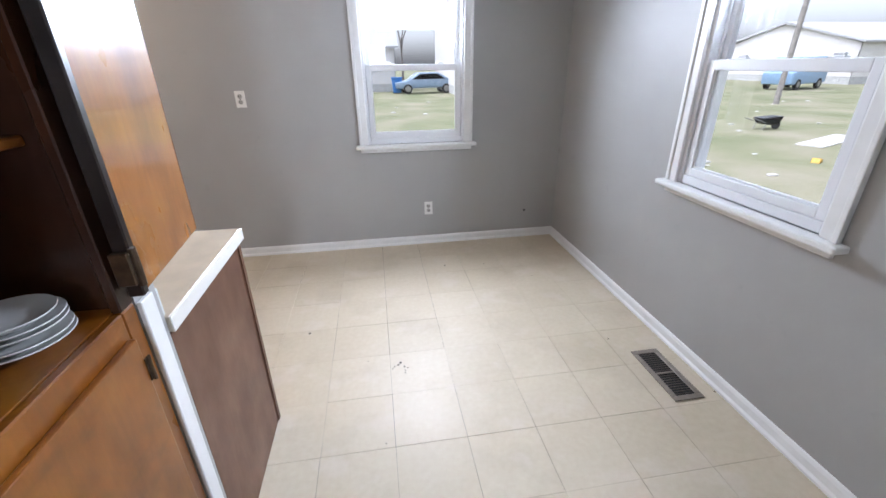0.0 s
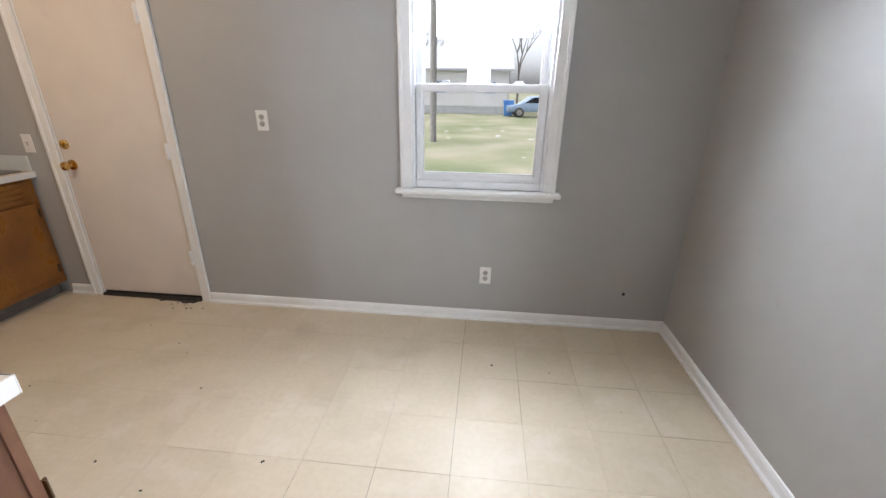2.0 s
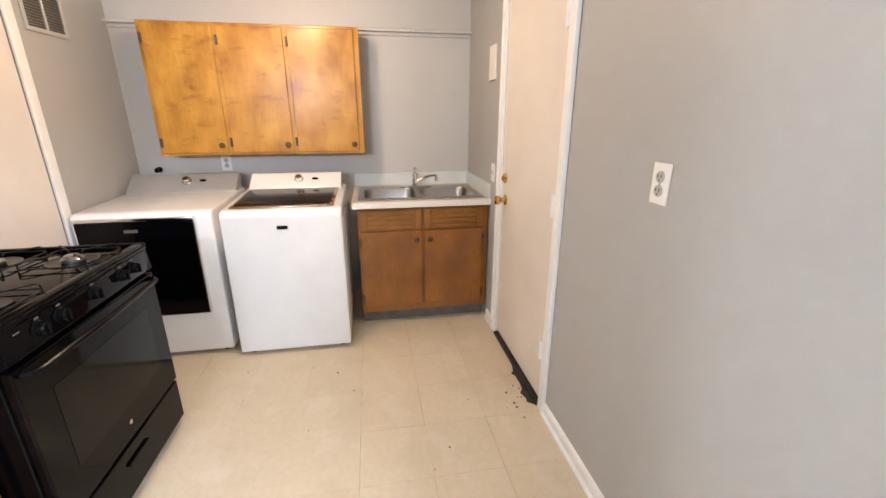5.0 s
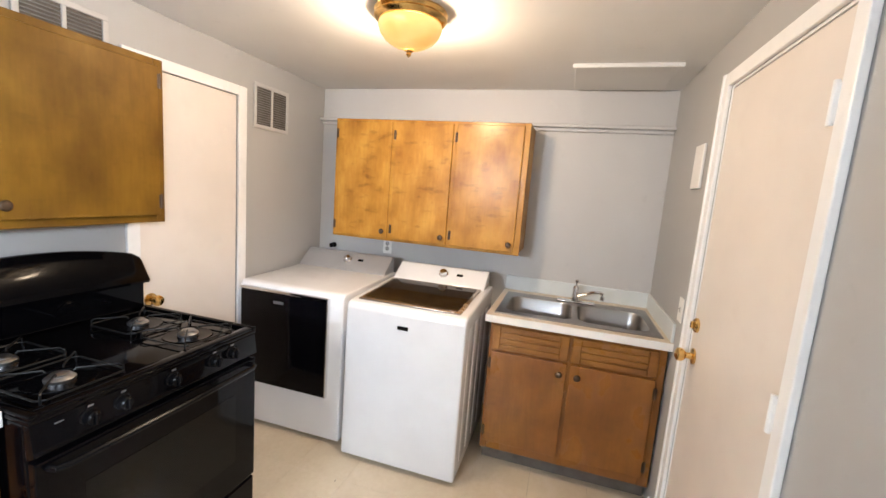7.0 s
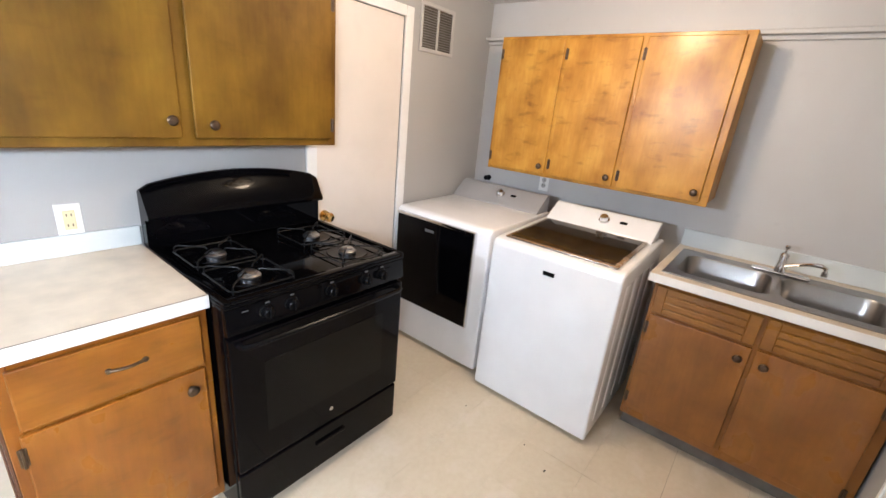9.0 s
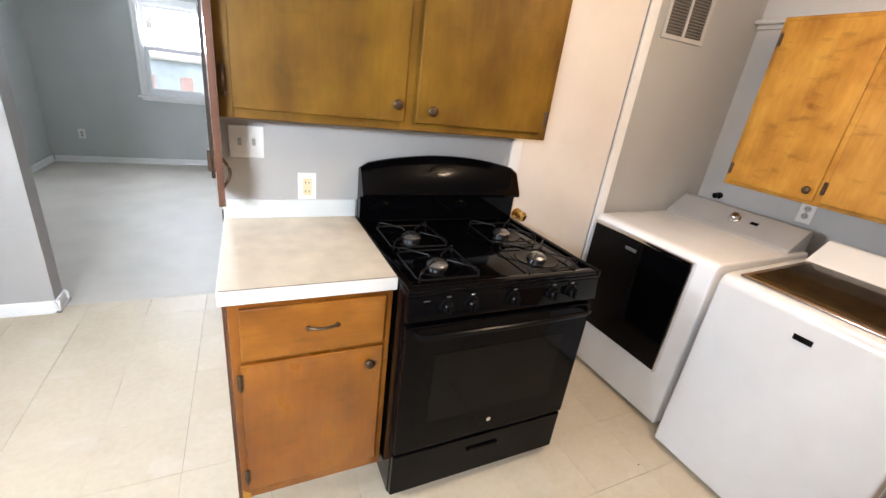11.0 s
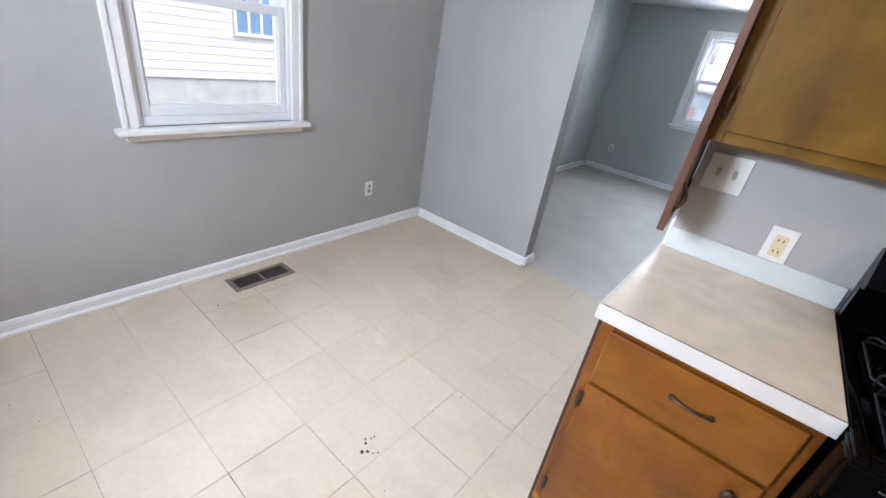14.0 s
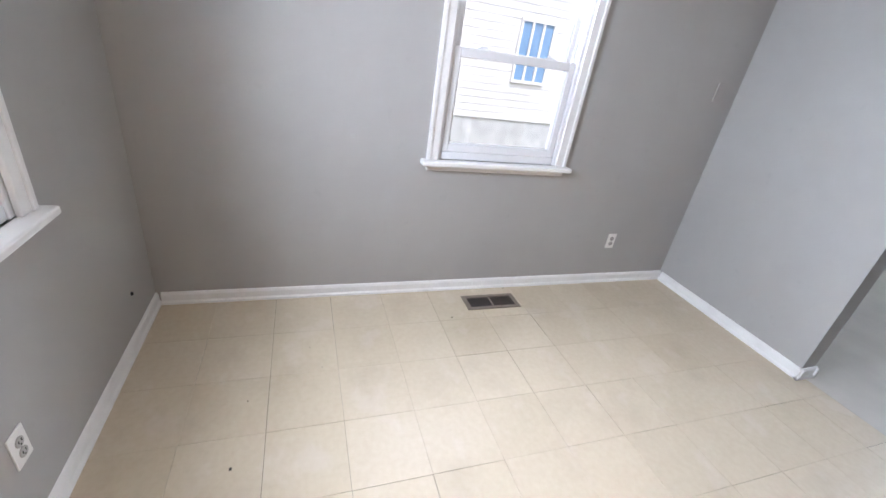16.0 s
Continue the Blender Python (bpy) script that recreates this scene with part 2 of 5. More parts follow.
BLUE_PANE = surface("blue_window_pane", (0.16, 0.26, 0.40), 0.1, vary=0.1, scale=2, relief=0)
BLUE_PLASTIC = surface("blue_bin_plastic", (0.04, 0.16, 0.42), 0.4)
CAR_PAINT = surface("pale_blue_car_paint", (0.20, 0.27, 0.36), 0.25, coat=0.5)
TYRE = surface("tyre_rubber", (0.02, 0.02, 0.02), 0.8)
POLE = surface("weathered_pole", (0.27, 0.25, 0.23), 0.9, vary=0.3, scale=8)
BARK = surface("grey_bark", (0.14, 0.12, 0.11), 0.95, vary=0.3, scale=10)
GREEN_PLASTIC = surface("green_plastic", (0.05, 0.36, 0.25), 0.4)
YELLOW_PLASTIC = surface("yellow_plastic", (0.55, 0.33, 0.04), 0.5)

# lamp glass glows
GLOW, gn, gl, gp = shader("amber_lamp_glass", 0.25)
gpos = gn.new("ShaderNodeNewGeometry").outputs["Position"]
gp.inputs["Base Color"].default_value = (0.75, 0.48, 0.16, 1)
gl.new(ramp(gn, gl, noise_node(gn, gl, gpos, 10), [(0.3, (1.0, 0.46, 0.10)), (0.7, (1.0, 0.62, 0.22))]), gp.inputs["Emission Color"])
gp.inputs["Emission Strength"].default_value = 0.14


# ---- mesh building ----
class Build:
    """Gathers shaped pieces of one part into one mesh."""

    def __init__(self):
        self.bm = bmesh.new()

    def merge(self, bm):
        me = bpy.data.meshes.new("piece")
        bm.to_mesh(me)
        bm.free()
        self.bm.from_mesh(me)
        bpy.data.meshes.remove(me)
        return self

    def box(self, x0, x1, y0, y1, z0, z1, bevel=0.002, seg=1):
        bm = bmesh.new()
        bmesh.ops.create_cube(bm, size=1)
        for v in bm.verts:
            v.co = ((x0 + x1) / 2 + v.co.x * abs(x1 - x0), (y0 + y1) / 2 + v.co.y * abs(y1 - y0), (z0 + z1) / 2 + v.co.z * abs(z1 - z0))
        if bevel:
            b = min(bevel, 0.45 * min(abs(x1 - x0), abs(y1 - y0), abs(z1 - z0)))
            bmesh.ops.bevel(bm, geom=bm.edges[:], offset=b, segments=seg, affect="EDGES", profile=0.5)
        return self.merge(bm)

    def prism(self, outline, axis, a, b, bevel=0.0, seg=2):
        """A plane outline pushed along an axis from a to b. Outline pairs: (y, z) for x, (x, z) for y, (x, y) for z."""
        bm = bmesh.new()
        put = {"x": lambda p, h: (h, p[0], p[1]), "y": lambda p, h: (p[0], h, p[1]), "z": lambda p, h: (p[0], p[1], h)}[axis]
        face = bm.faces.new([bm.verts.new(put(p, a)) for p in outline])
        ext = bmesh.ops.extrude_face_region(bm, geom=[face])
        for v in [g for g in ext["geom"] if isinstance(g, bmesh.types.BMVert)]:
            v.co["xyz".index(axis)] = b
        bmesh.ops.recalc_face_normals(bm, faces=bm.faces[:])
        if bevel:
            bmesh.ops.bevel(bm, geom=bm.edges[:], offset=bevel, segments=seg, affect="EDGES", profile=0.5)
        return self.merge(bm)

    def lathe(self, profile, at=(0, 0, 0), axis="z", seg=20, ribs=0.0):
        """Turn (radius, height) pairs round an axis through at."""
        bm = bmesh.new()
        rings = []
        for r, h in profile:
            ring = []
            for i in range(seg):
                a = 2 * math.pi * i / seg
                q = r * (1 + (ribs if i % 2 else 0))
                u, v = q * math.cos(a), q * math.sin(a)
                c = {"z": (u, v, h), "x": (h, u, v), "y": (u, h, v)}[axis]
                ring.append(bm.verts.new((at[0] + c[0], at[1] + c[1], at[2] + c[2])))
            rings.append(ring)
        for p, q in zip(rings, rings[1:]):
            for i in range(seg):
                bm.faces.new((p[i], p[(i + 1) % seg], q[(i + 1) % seg], q[i]))
        bm.faces.new(rings[0])
        bm.faces.new(rings[-1])
        bmesh.ops.remove_doubles(bm, verts=bm.verts[:], dist=1e-5)
        bmesh.ops.recalc_face_normals(bm, faces=bm.faces[:])
        return self.merge(bm)

    def tube(self, path, r, seg=8, closed=False):
        pts = [Vector(p) for p in path]
        bm, rings = bmesh.new(), []
        for i, p in enumerate(pts):
            before = pts[i - 1] if i or closed else p
            after = pts[(i + 1) % len(pts)] if i < len(pts) - 1 or closed else p
            d = (after - before).normalized()
            side = d.cross(Vector((0, 0, 1)) if abs(d.z) < 0.9 else Vector((1, 0, 0))).normalized()
            up = side.cross(d)
            rings.append([bm.verts.new(p + r * (math.cos(2 * math.pi * k / seg) * side + math.sin(2 * math.pi * k / seg) * up)) for k in range(seg)])
        pairs = list(zip(rings, rings[1:])) + ([(rings[-1], rings[0])] if closed else [])
        for p, q in pairs:
            for k in range(seg):
                bm.faces.new((p[k], p[(k + 1) % seg], q[(k + 1) % seg], q[k]))
        if not closed:
            bm.faces.new(rings[0])
            bm.faces.new(rings[-1])
        bmesh.ops.recalc_face_normals(bm, faces=bm.faces[:])
        return self.merge(bm)

    def data(self, name, material, smooth=False, origin=(0, 0, 0)):
        me = bpy.data.meshes.new(name)
        bmesh.ops.translate(self.bm, verts=self.bm.verts[:], vec=-Vector(origin))
        for f in self.bm.faces:
            f.smooth = smooth
        self.bm.to_mesh(me)
        self.bm.free()
        me.materials.append(material)
        if smooth:
            me.set_sharp_from_angle(angle=radians(35))
        return me


def thing(name, at, label, category, group="", kind="", m=None):
    ob = new(name)
    ob.empty_display_size = 0.1
    ob.matrix_world = m if m is not None else pose(*at)

    return tagged(ob, label, category, group, kind)


def part(parent, name, build, material, smooth=False, label="", origin=None):
    """A mesh under its thing. The piece is given in world places when origin is given, else in the thing's own."""
    ob = new(name, build.data(name, material, smooth, origin or (0, 0, 0)))
    ob.parent = parent
    return tagged(ob, label)


def solid(name, build, material, label="", category="", kind="", smooth=False):
    return tagged(new(name, build.data(name, material, smooth)), label, category, "", kind)


# ---- the rooms ----
NORTH, EAST, WEST, SOUTH, SPLIT = 3.44, 1.69, -3.12, 1.005, -0.04
FAR, TOP, THICK = -3.95, 2.23, 0.14
LIVING_W = -2.6
HOLE = (0.395, 0.876, 1.96)  # half width, bottom and top of a window's hole


def wall(name, axis, face, out, a, b, holes=(), material=GREY_WALL, top=TOP, label="grey painted plaster wall"):
    """A wall along x or y: its room side at face, its back at out, from a to b, with holes (from, to, bottom, top)."""
    w = Build()

    def slab(p, q, z0, z1):
        if q - p > 0.001 and z1 - z0 > 0.001:
            w.box(*((p, q, min(face, out), max(face, out)) if axis == "x" else (min(face, out), max(face, out), p, q)), z0, z1, 0)
    at = a
    for p, q, z0, z1 in sorted(holes):
        slab(at, p, -0.02, top)
        slab(p, q, -0.02, z0)
        slab(p, q, z1, top)
        at = q
    slab(at, b, -0.02, top)
    return solid(name, w, material, label, "wall", "structure")


NWIN, EWIN, FWIN = 0.468, 1.585, 0.26
DOOR = (-2.205, -1.425, 2.025)
CLOSET = (-2.255, -1.66, 1.985)
wall_north = wall("wall_north", "x", NORTH, NORTH + THICK, WEST - THICK, EAST + THICK,
                  [(DOOR[0], DOOR[1], -0.02, DOOR[2]), (NWIN - HOLE[0], NWIN + HOLE[0], HOLE[1], HOLE[2])])
wall_east = wall("wall_east", "y", EAST, EAST + THICK, SPLIT - 0.12, NORTH, [(EWIN - HOLE[0], EWIN + HOLE[0], HOLE[1], HOLE[2])])
wall_west = wall("wall_west", "y", WEST, WEST - THICK, SOUTH - 0.6, NORTH, material=GREY_WALL_LIT)
wall_kitchen_south = wall("wall_kitchen_south", "x", SOUTH, SOUTH - 0.082, WEST, -0.385, [(CLOSET[0], CLOSET[1], -0.02, CLOSET[2])])
wall_partition = wall("wall_partition", "x", SPLIT, SPLIT - 0.12, 0.572, EAST)
wall_living_east = wall("wall_living_east", "y", 1.73, 1.73 + THICK, FAR, SPLIT - 0.12, material=FAR_WALL)
wall_living_south = wall("wall_living_south", "x", FAR, FAR - THICK, LIVING_W, 1.73 + THICK,
                         [(FWIN - HOLE[0], FWIN + HOLE[0], HOLE[1], HOLE[2])], FAR_WALL)
wall_living_west = wall("wall_living_west", "y", LIVING_W, LIVING_W - THICK, FAR - THICK, 0.26, material=FAR_WALL)
wall_closet_back = wall("wall_closet_back", "x", 0.38, 0.26, WEST, -0.86, material=FAR_WALL)
wall_hutch_side = wall("wall_hutch_side", "x", 0.14, 0.26, -0.86, -0.385, material=FAR_WALL)
wall_hutch_back = wall("wall_hutch_back", "y", -0.86, -0.98, 0.38, SOUTH - 0.082, material=FAR_WALL)
header_beam = solid("header_beam", Build().box(-0.385, 0.572, SPLIT - 0.12, SPLIT, 2.12, TOP, 0.002), GREY_WALL, "grey painted header over the wide opening", "beam", "structure")

ceiling = Build().box(WEST - THICK, 1.73 + THICK, FAR - THICK, NORTH + THICK, TOP, TOP + 0.12, 0)
solid("ceiling", ceiling, CEILING, "white painted ceiling with faint stains", "ceiling", "structure")
hatch = Build().box(-3.06, -2.60, 2.83, 3.33, TOP - 0.012, TOP - 0.0005, 0.004).box(-2.605, -2.58, 2.82, 3.34, TOP - 0.022, TOP - 0.0005, 0.004)
solid("ceiling_hatch", hatch, CEILING, "white painted attic hatch panel in the ceiling", "hatch", "structure")

floor = solid("floor", Build().box(WEST, EAST, SPLIT - 0.06, NORTH + THICK, -0.10, -0.004, 0), JOINT, "cream square vinyl tile floor, stained and worn", "floor", "structure")
floor_living = solid("floor_living", Build().box(LIVING_W, 1.73, FAR, SPLIT - 0.062, -0.10, 0.0, 0).box(LIVING_W, -0.385, SPLIT - 0.062, 0.26, -0.10, 0, 0),
                     FAR_FLOOR, "grey worn sheet vinyl floor with a soft shine", "floor", "structure")


def baseboard(name, axis, face, inward, a, b):
    """White baseboard with a shoe moulding along a wall."""
    f, i = face, inward
    line = [(f, 0.0), (f + i * 0.022, 0.0), (f + i * 0.022, 0.012), (f + i * 0.013, 0.022), (f + i * 0.012, 0.055), (f + i * 0.006, 0.068), (f, 0.072)]
    w = Build().prism(line, axis, a, b)
    return solid(name, w, TRIM, "white painted baseboard with shoe moulding", "baseboard", "structure")


baseboard("baseboard", "x", NORTH, -1, -1.366, EAST)
baseboard("baseboard", "x", NORTH, -1, -2.43, -2.266)
baseboard("baseboard", "y", EAST, -1, SPLIT, NORTH - 0.024)
baseboard("baseboard", "x", SPLIT, 1, 0.55, EAST - 0.024)
baseboard("baseboard", "y", 0.572, -1, SPLIT - 0.142, SPLIT + 0.022)
baseboard("baseboard", "x", SPLIT - 0.12, -1, 0.55, 1.73)
baseboard("baseboard", "y", 1.73, -1, FAR, SPLIT - 0.144)
baseboard("baseboard", "x", FAR, 1, LIVING_W, 1.70)
solid("trim", Build().box(-0.384, -0.372, 0.922, 0.972, 0, 1.0, 0.002), TRIM, "white trim board on the end of the kitchen wall", "trim", "structure")


# ---- windows ----
def window(name, m, label):
    """A white double-hung window. Its own x runs along the wall, y goes out through it; the room's wall face is y = 0."""
    w = thing(name, (0, 0, 0), label, "window", "white double-hung windows", "structure", m)
    hw, z0, z1 = HOLE
    casing = Build()
    for s in (-1, 1):
        casing.box(s * (hw - 0.012), s * (hw + 0.052), -0.018, -0.0005, z0, z1 + 0.055, 0.004, 2)
        casing.box(s * (hw + 0.034), s * (hw + 0.056), -0.026, -0.001, z0, z1 + 0.058, 0.004, 2)
    casing.box(-hw + 0.013, hw - 0.013, -0.017, -0.0005, z1 - 0.012, z1 + 0.055, 0.004, 2)
    part(w, "casing", casing, TRIM)
    sill = Build().box(-hw - 0.085, hw + 0.085, -0.062, 0.06, z0 - 0.028, z0, 0.008, 3).box(-hw - 0.05, hw + 0.05, -0.020, -0.0005, z0 - 0.060, z0 - 0.029, 0.004, 2)
    part(w, "sill", sill, TRIM)
    frame_build = Build()
    for s in (-1, 1):
        frame_build.box(s * (hw - 0.030), s * (hw - 0.001), 0.002, 0.128, z0, z1, 0.003)
        frame_build.box(s * (hw - 0.042), s * (hw - 0.030), 0.045, 0.056, z0, z1, 0.002)
    frame_build.box(-hw + 0.031, hw - 0.031, 0.002, 0.128, z1 - 0.03, z1 - 0.001, 0.003).box(-hw + 0.031, hw - 0.031, 0.006, 0.13, z0 + 0.001, z0 + 0.0455, 0.003)
    part(w, "frame", frame_build, VINYL)
    mid = 1.412
    for sash_name, lo, hi, y0, y1, bottom, top in (("lower_sash", z0 + 0.046, mid + 0.045, 0.012, 0.043, 0.052, 0.045), ("upper_sash", mid, z1 - 0.032, 0.058, 0.089, 0.045, 0.042)):
        e = hw - 0.034
        sash = Build()
        for s in (-1, 1):
            sash.box(s * (e - 0.036), s * e, y0, y1, lo, hi, 0.004, 2)
        sash.box(-e + 0.036, e - 0.036, y0, y1, lo, lo + bottom - 0.012, 0.004, 2).box(-e + 0.036, e - 0.036, y0, y1, hi - top, hi, 0.004, 2)
        for s in (-1, 1):
            sash.box(s * (e - 0.044), s * (e - 0.036), y0 + 0.008, y1 - 0.004, lo + bottom - 0.012, hi - top, 0.002)
        sash.box(-e + 0.044, e - 0.044, y0 + 0.008, y1 - 0.004, lo + bottom - 0.012, lo + bottom - 0.004, 0.002)
        sash_ob = part(w, sash_name, sash, VINYL)
        pane = part(sash_ob, "pane", Build().box(-e + 0.037, e - 0.037, (y0 + y1) / 2 + 0.002, (y0 + y1) / 2 + 0.006, lo + bottom - 0.011, hi - top + 0.001, 0), GLASS, label="clear window pane")
        pane.visible_shadow = False
        if sash_name == "lower_sash":
            for s in (-0.2, 0.2):
                lock = Build().box(s - 0.03, s + 0.03, 0.016, 0.04, hi, hi + 0.006, 0.002).box(s - 0.018, s + 0.024, 0.020, 0.036, hi + 0.006, hi + 0.016, 0.004, 2)
                part(sash_ob, "sash_lock", lock, VINYL, label="white cam sash lock")
    return w


window("window_1", pose(NWIN, NORTH, 0), "white double-hung vinyl window, closed, with painted sill")
window("window_2", pose(EAST, EWIN, 0, 0, 0, -90), "white double-hung vinyl window, closed, with painted sill")
window("window_3", pose(FWIN, FAR, 0, 0, 0, 180), "white double-hung vinyl window in the grey far room")


# ---- doors ----
def entry_door():
    d = thing("door_1", (-1.815, NORTH, 0), "cream painted flush entry door, closed, brass knob", "door", "", "structure")
    o = (-1.815, NORTH, 0)
    x0, x1, top = DOOR
    casing = Build()
    for a, b in ((x0 - 0.058, x0 + 0.004), (x1 - 0.004, x1 + 0.058)):
        casing.box(a, b, NORTH - 0.016, NORTH - 0.0005, 0, top + 0.05, 0.004, 2)
    casing.box(x0 + 0.004, x1 - 0.004, NORTH - 0.016, NORTH - 0.0005, top - 0.004, top + 0.05, 0.004, 2)
    casing.box(x0 - 0.060, x0 - 0.040, NORTH - 0.022, NORTH - 0.001, 0, top + 0.053, 0.004, 2).box(x1 + 0.040, x1 + 0.060, NORTH - 0.022, NORTH - 0.001, 0, top + 0.053, 0.004, 2)
    part(d, "casing", casing, TRIM, origin=o)
    jamb = Build().box(x0 + 0.001, x0 + 0.012, NORTH + 0.001, NORTH + THICK, 0, top - 0.001, 0.001).box(x1 - 0.012, x1 - 0.001, NORTH + 0.001, NORTH + THICK, 0, top - 0.001, 0.001)
    jamb.box(x0 + 0.013, x1 - 0.013, NORTH + 0.001, NORTH + THICK, top - 0.012, top - 0.001, 0.001)
    part(d, "jamb", jamb, TRIM, origin=o)
    leaf = part(d, "leaf", Build().box(x0 + 0.015, x1 - 0.015, NORTH + 0.002, NORTH + 0.042, 0.034, top - 0.016, 0.003, 2), DOOR_PAINT, origin=o)
    knob = Build().lathe([(0.033, 0), (0.033, -0.006), (0.014, -0.010), (0.012, -0.03), (0.022, -0.036), (0.028, -0.048), (0.026, -0.062), (0.014, -0.069), (0.0, -0.070)], (-2.130, NORTH + 0.0015, 0.937), "y", 24)
    part(leaf, "knob", knob, BRASS, True, "round worn brass knob", o)
    bolt = Build().lathe([(0.030, 0), (0.030, -0.008), (0.024, -0.014), (0.0, -0.014)], (-2.143, NORTH + 0.0015, 1.065), "y", 24).box(-2.147, -2.139, NORTH - 0.026, NORTH - 0.010, 1.05, 1.08, 0.003)
    part(leaf, "deadbolt", bolt, BRASS, True, "worn brass deadbolt turn", o)
    for z in (0.33, 1.045, 1.79):
        h = Build().box(x1 - 0.032, x1 - 0.004, NORTH - 0.018, NORTH + 0.0015, z - 0.045, z + 0.045, 0.002).lathe([(0.007, -0.05), (0.007, 0.05)], (x1 - 0.013, NORTH - 0.019, z), "z", 10)
        part(leaf, "hinge", h, TRIM, False, "painted-over butt hinge", o)
    sill = Build().box(x0 + 0.013, x1 - 0.013, NORTH - 0.02, NORTH + THICK, -0.003, 0.018, 0.004, 2).box(x0 + 0.013, x1 - 0.013, NORTH + 0.01, NORTH + 0.03, 0.019, 0.033, 0.002)
    part(d, "threshold", sill, SILL_DARK, False, "dark worn metal threshold", o)


def closet_door():
    o = (-1.96, SOUTH, 0)
    d = thing("door_2", o, "plain white painted flush door, closed, brass knob", "door", "", "structure")
    x0, x1, top = CLOSET
    casing = Build().box(x0 - 0.056, x0 + 0.004, SOUTH + 0.0005, SOUTH + 0.016, 0, top + 0.05, 0.004, 2).box(x1 - 0.004, x1 + 0.056, SOUTH + 0.0005, SOUTH + 0.016, 0, top + 0.05, 0.004, 2)
    casing.box(x0 + 0.004, x1 - 0.004, SOUTH + 0.0005, SOUTH + 0.016, top - 0.004, top + 0.05, 0.004, 2)
    part(d, "casing", casing, TRIM, origin=o)
    leaf = part(d, "leaf", Build().box(x0 + 0.005, x1 - 0.005, SOUTH - 0.038, SOUTH - 0.002, 0.01, top - 0.006, 0.003), DOOR_PAINT, origin=o)
    knob = Build().lathe([(0.030, 0), (0.030, 0.006), (0.012, 0.010), (0.011, 0.03), (0.022, 0.036), (0.027, 0.048), (0.024, 0.060), (0.012, 0.066), (0.0, 0.067)], (-1.715, SOUTH - 0.0015, 0.905), "y", 24)
    part(leaf, "knob", knob, BRASS, True, "round brass knob", o)


entry_door()
closet_door()


# ---- kitchen cabinets ----
def knob_on(parent, at, axis, sign, o, material=BRONZE):
    b = Build().lathe([(0.009, 0), (0.007, sign * 0.010), (0.016, sign * 0.015), (0.018, sign * 0.021), (0.013, sign * 0.027), (0.005, sign * 0.029), (0.0, sign * 0.029)], at, axis, 18)
    part(parent, "knob", b, material, True, "round dark bronze cabinet knob", o)


def hinge_on(parent, at, axis, sign, o):
    """A small dark half-wrap hinge on a door's face; axis is the way the face looks."""
    x, y, z = at
    b = Build()
    if axis == "y":
        b.box(x - 0.009, x + 0.009, y, y + sign * 0.004, z - 0.028, z + 0.028, 0.001).lathe([(0.004, -0.03), (0.004, 0.03)], (x, y + sign * 0.006, z), "z", 8)
    else:
        b.box(x, x + sign * 0.004, y - 0.009, y + 0.009, z - 0.028, z + 0.028, 0.001).lathe([(0.004, -0.03), (0.004, 0.03)], (x + sign * 0.006, y, z), "z", 8)
    part(parent, "hinge", b, BRONZE, False, "dark bronze cabinet hinge", o)


def bow_handle(parent, a, b, out, o, r=0.0045):
    """A bowed pull between two feet."""
    a, b, out = Vector(a), Vector(b), Vector(out)
    pts = [a + (b - a) * (i / 10) + out * (0.25 + 0.75 * math.sin(math.pi * i / 10)) for i in range(11)]
    h = Build().tube([a, *pts, b], r, 8)
    for q in (a, b):
        h.lathe([(0.008, -0.004), (0.008, 0.004), (0.004, 0.006)], q + out * 0.15, "y" if abs(out.y) > abs(out.x) else "x", 10)
    part(parent, "handle", h, BRONZE, True, "antique bronze bow pull", o)


def upper_cabinet_south():
    o = (-1.015, SOUTH, 1.305)
    c = thing("wall_cabinet", o, "amber stained birch wall cabinet, darkened for dimmer light, with two closed doors", "cabinet")
    x0, x1, y1, z0, z1 = -1.634, -0.394, 1.190, 1.305, 1.972
    body = Build().box(x0, x1, SOUTH + 0.0005, y1, z0 + 0.018, z1, 0.002)
    for a, b in ((x0, x0 + 0.04), (-1.035, -0.975), (x1 - 0.04, x1)):
        body.box(a, b, y1, y1 + 0.018, z0, z1, 0.002)
    body.box(x0 + 0.04, x1 - 0.04, y1 + 0.0005, y1 + 0.017, z0, z0 + 0.04, 0.002).box(x0 + 0.04, x1 - 0.04, y1 + 0.0005, y1 + 0.017, z1 - 0.04, z1, 0.002)
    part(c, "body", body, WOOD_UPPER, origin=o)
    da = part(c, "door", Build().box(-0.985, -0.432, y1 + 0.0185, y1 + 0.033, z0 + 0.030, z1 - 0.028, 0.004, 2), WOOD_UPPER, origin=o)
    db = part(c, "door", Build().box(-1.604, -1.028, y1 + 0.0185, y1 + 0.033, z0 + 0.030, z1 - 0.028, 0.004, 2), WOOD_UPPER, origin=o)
    knob_on(da, (-0.952, y1 + 0.033, 1.395), "y", 1, o)
    knob_on(db, (-1.086, y1 + 0.033, 1.383), "y", 1, o)
    bow_handle(c, (-0.412, y1 + 0.018, 1.375), (-0.412, y1 + 0.018, 1.45), (0, 0.022, 0), o)
    for z in (1.395, 1.885):
        hinge_on(db, (-1.606, y1 + 0.031, z), "y", 1, o)


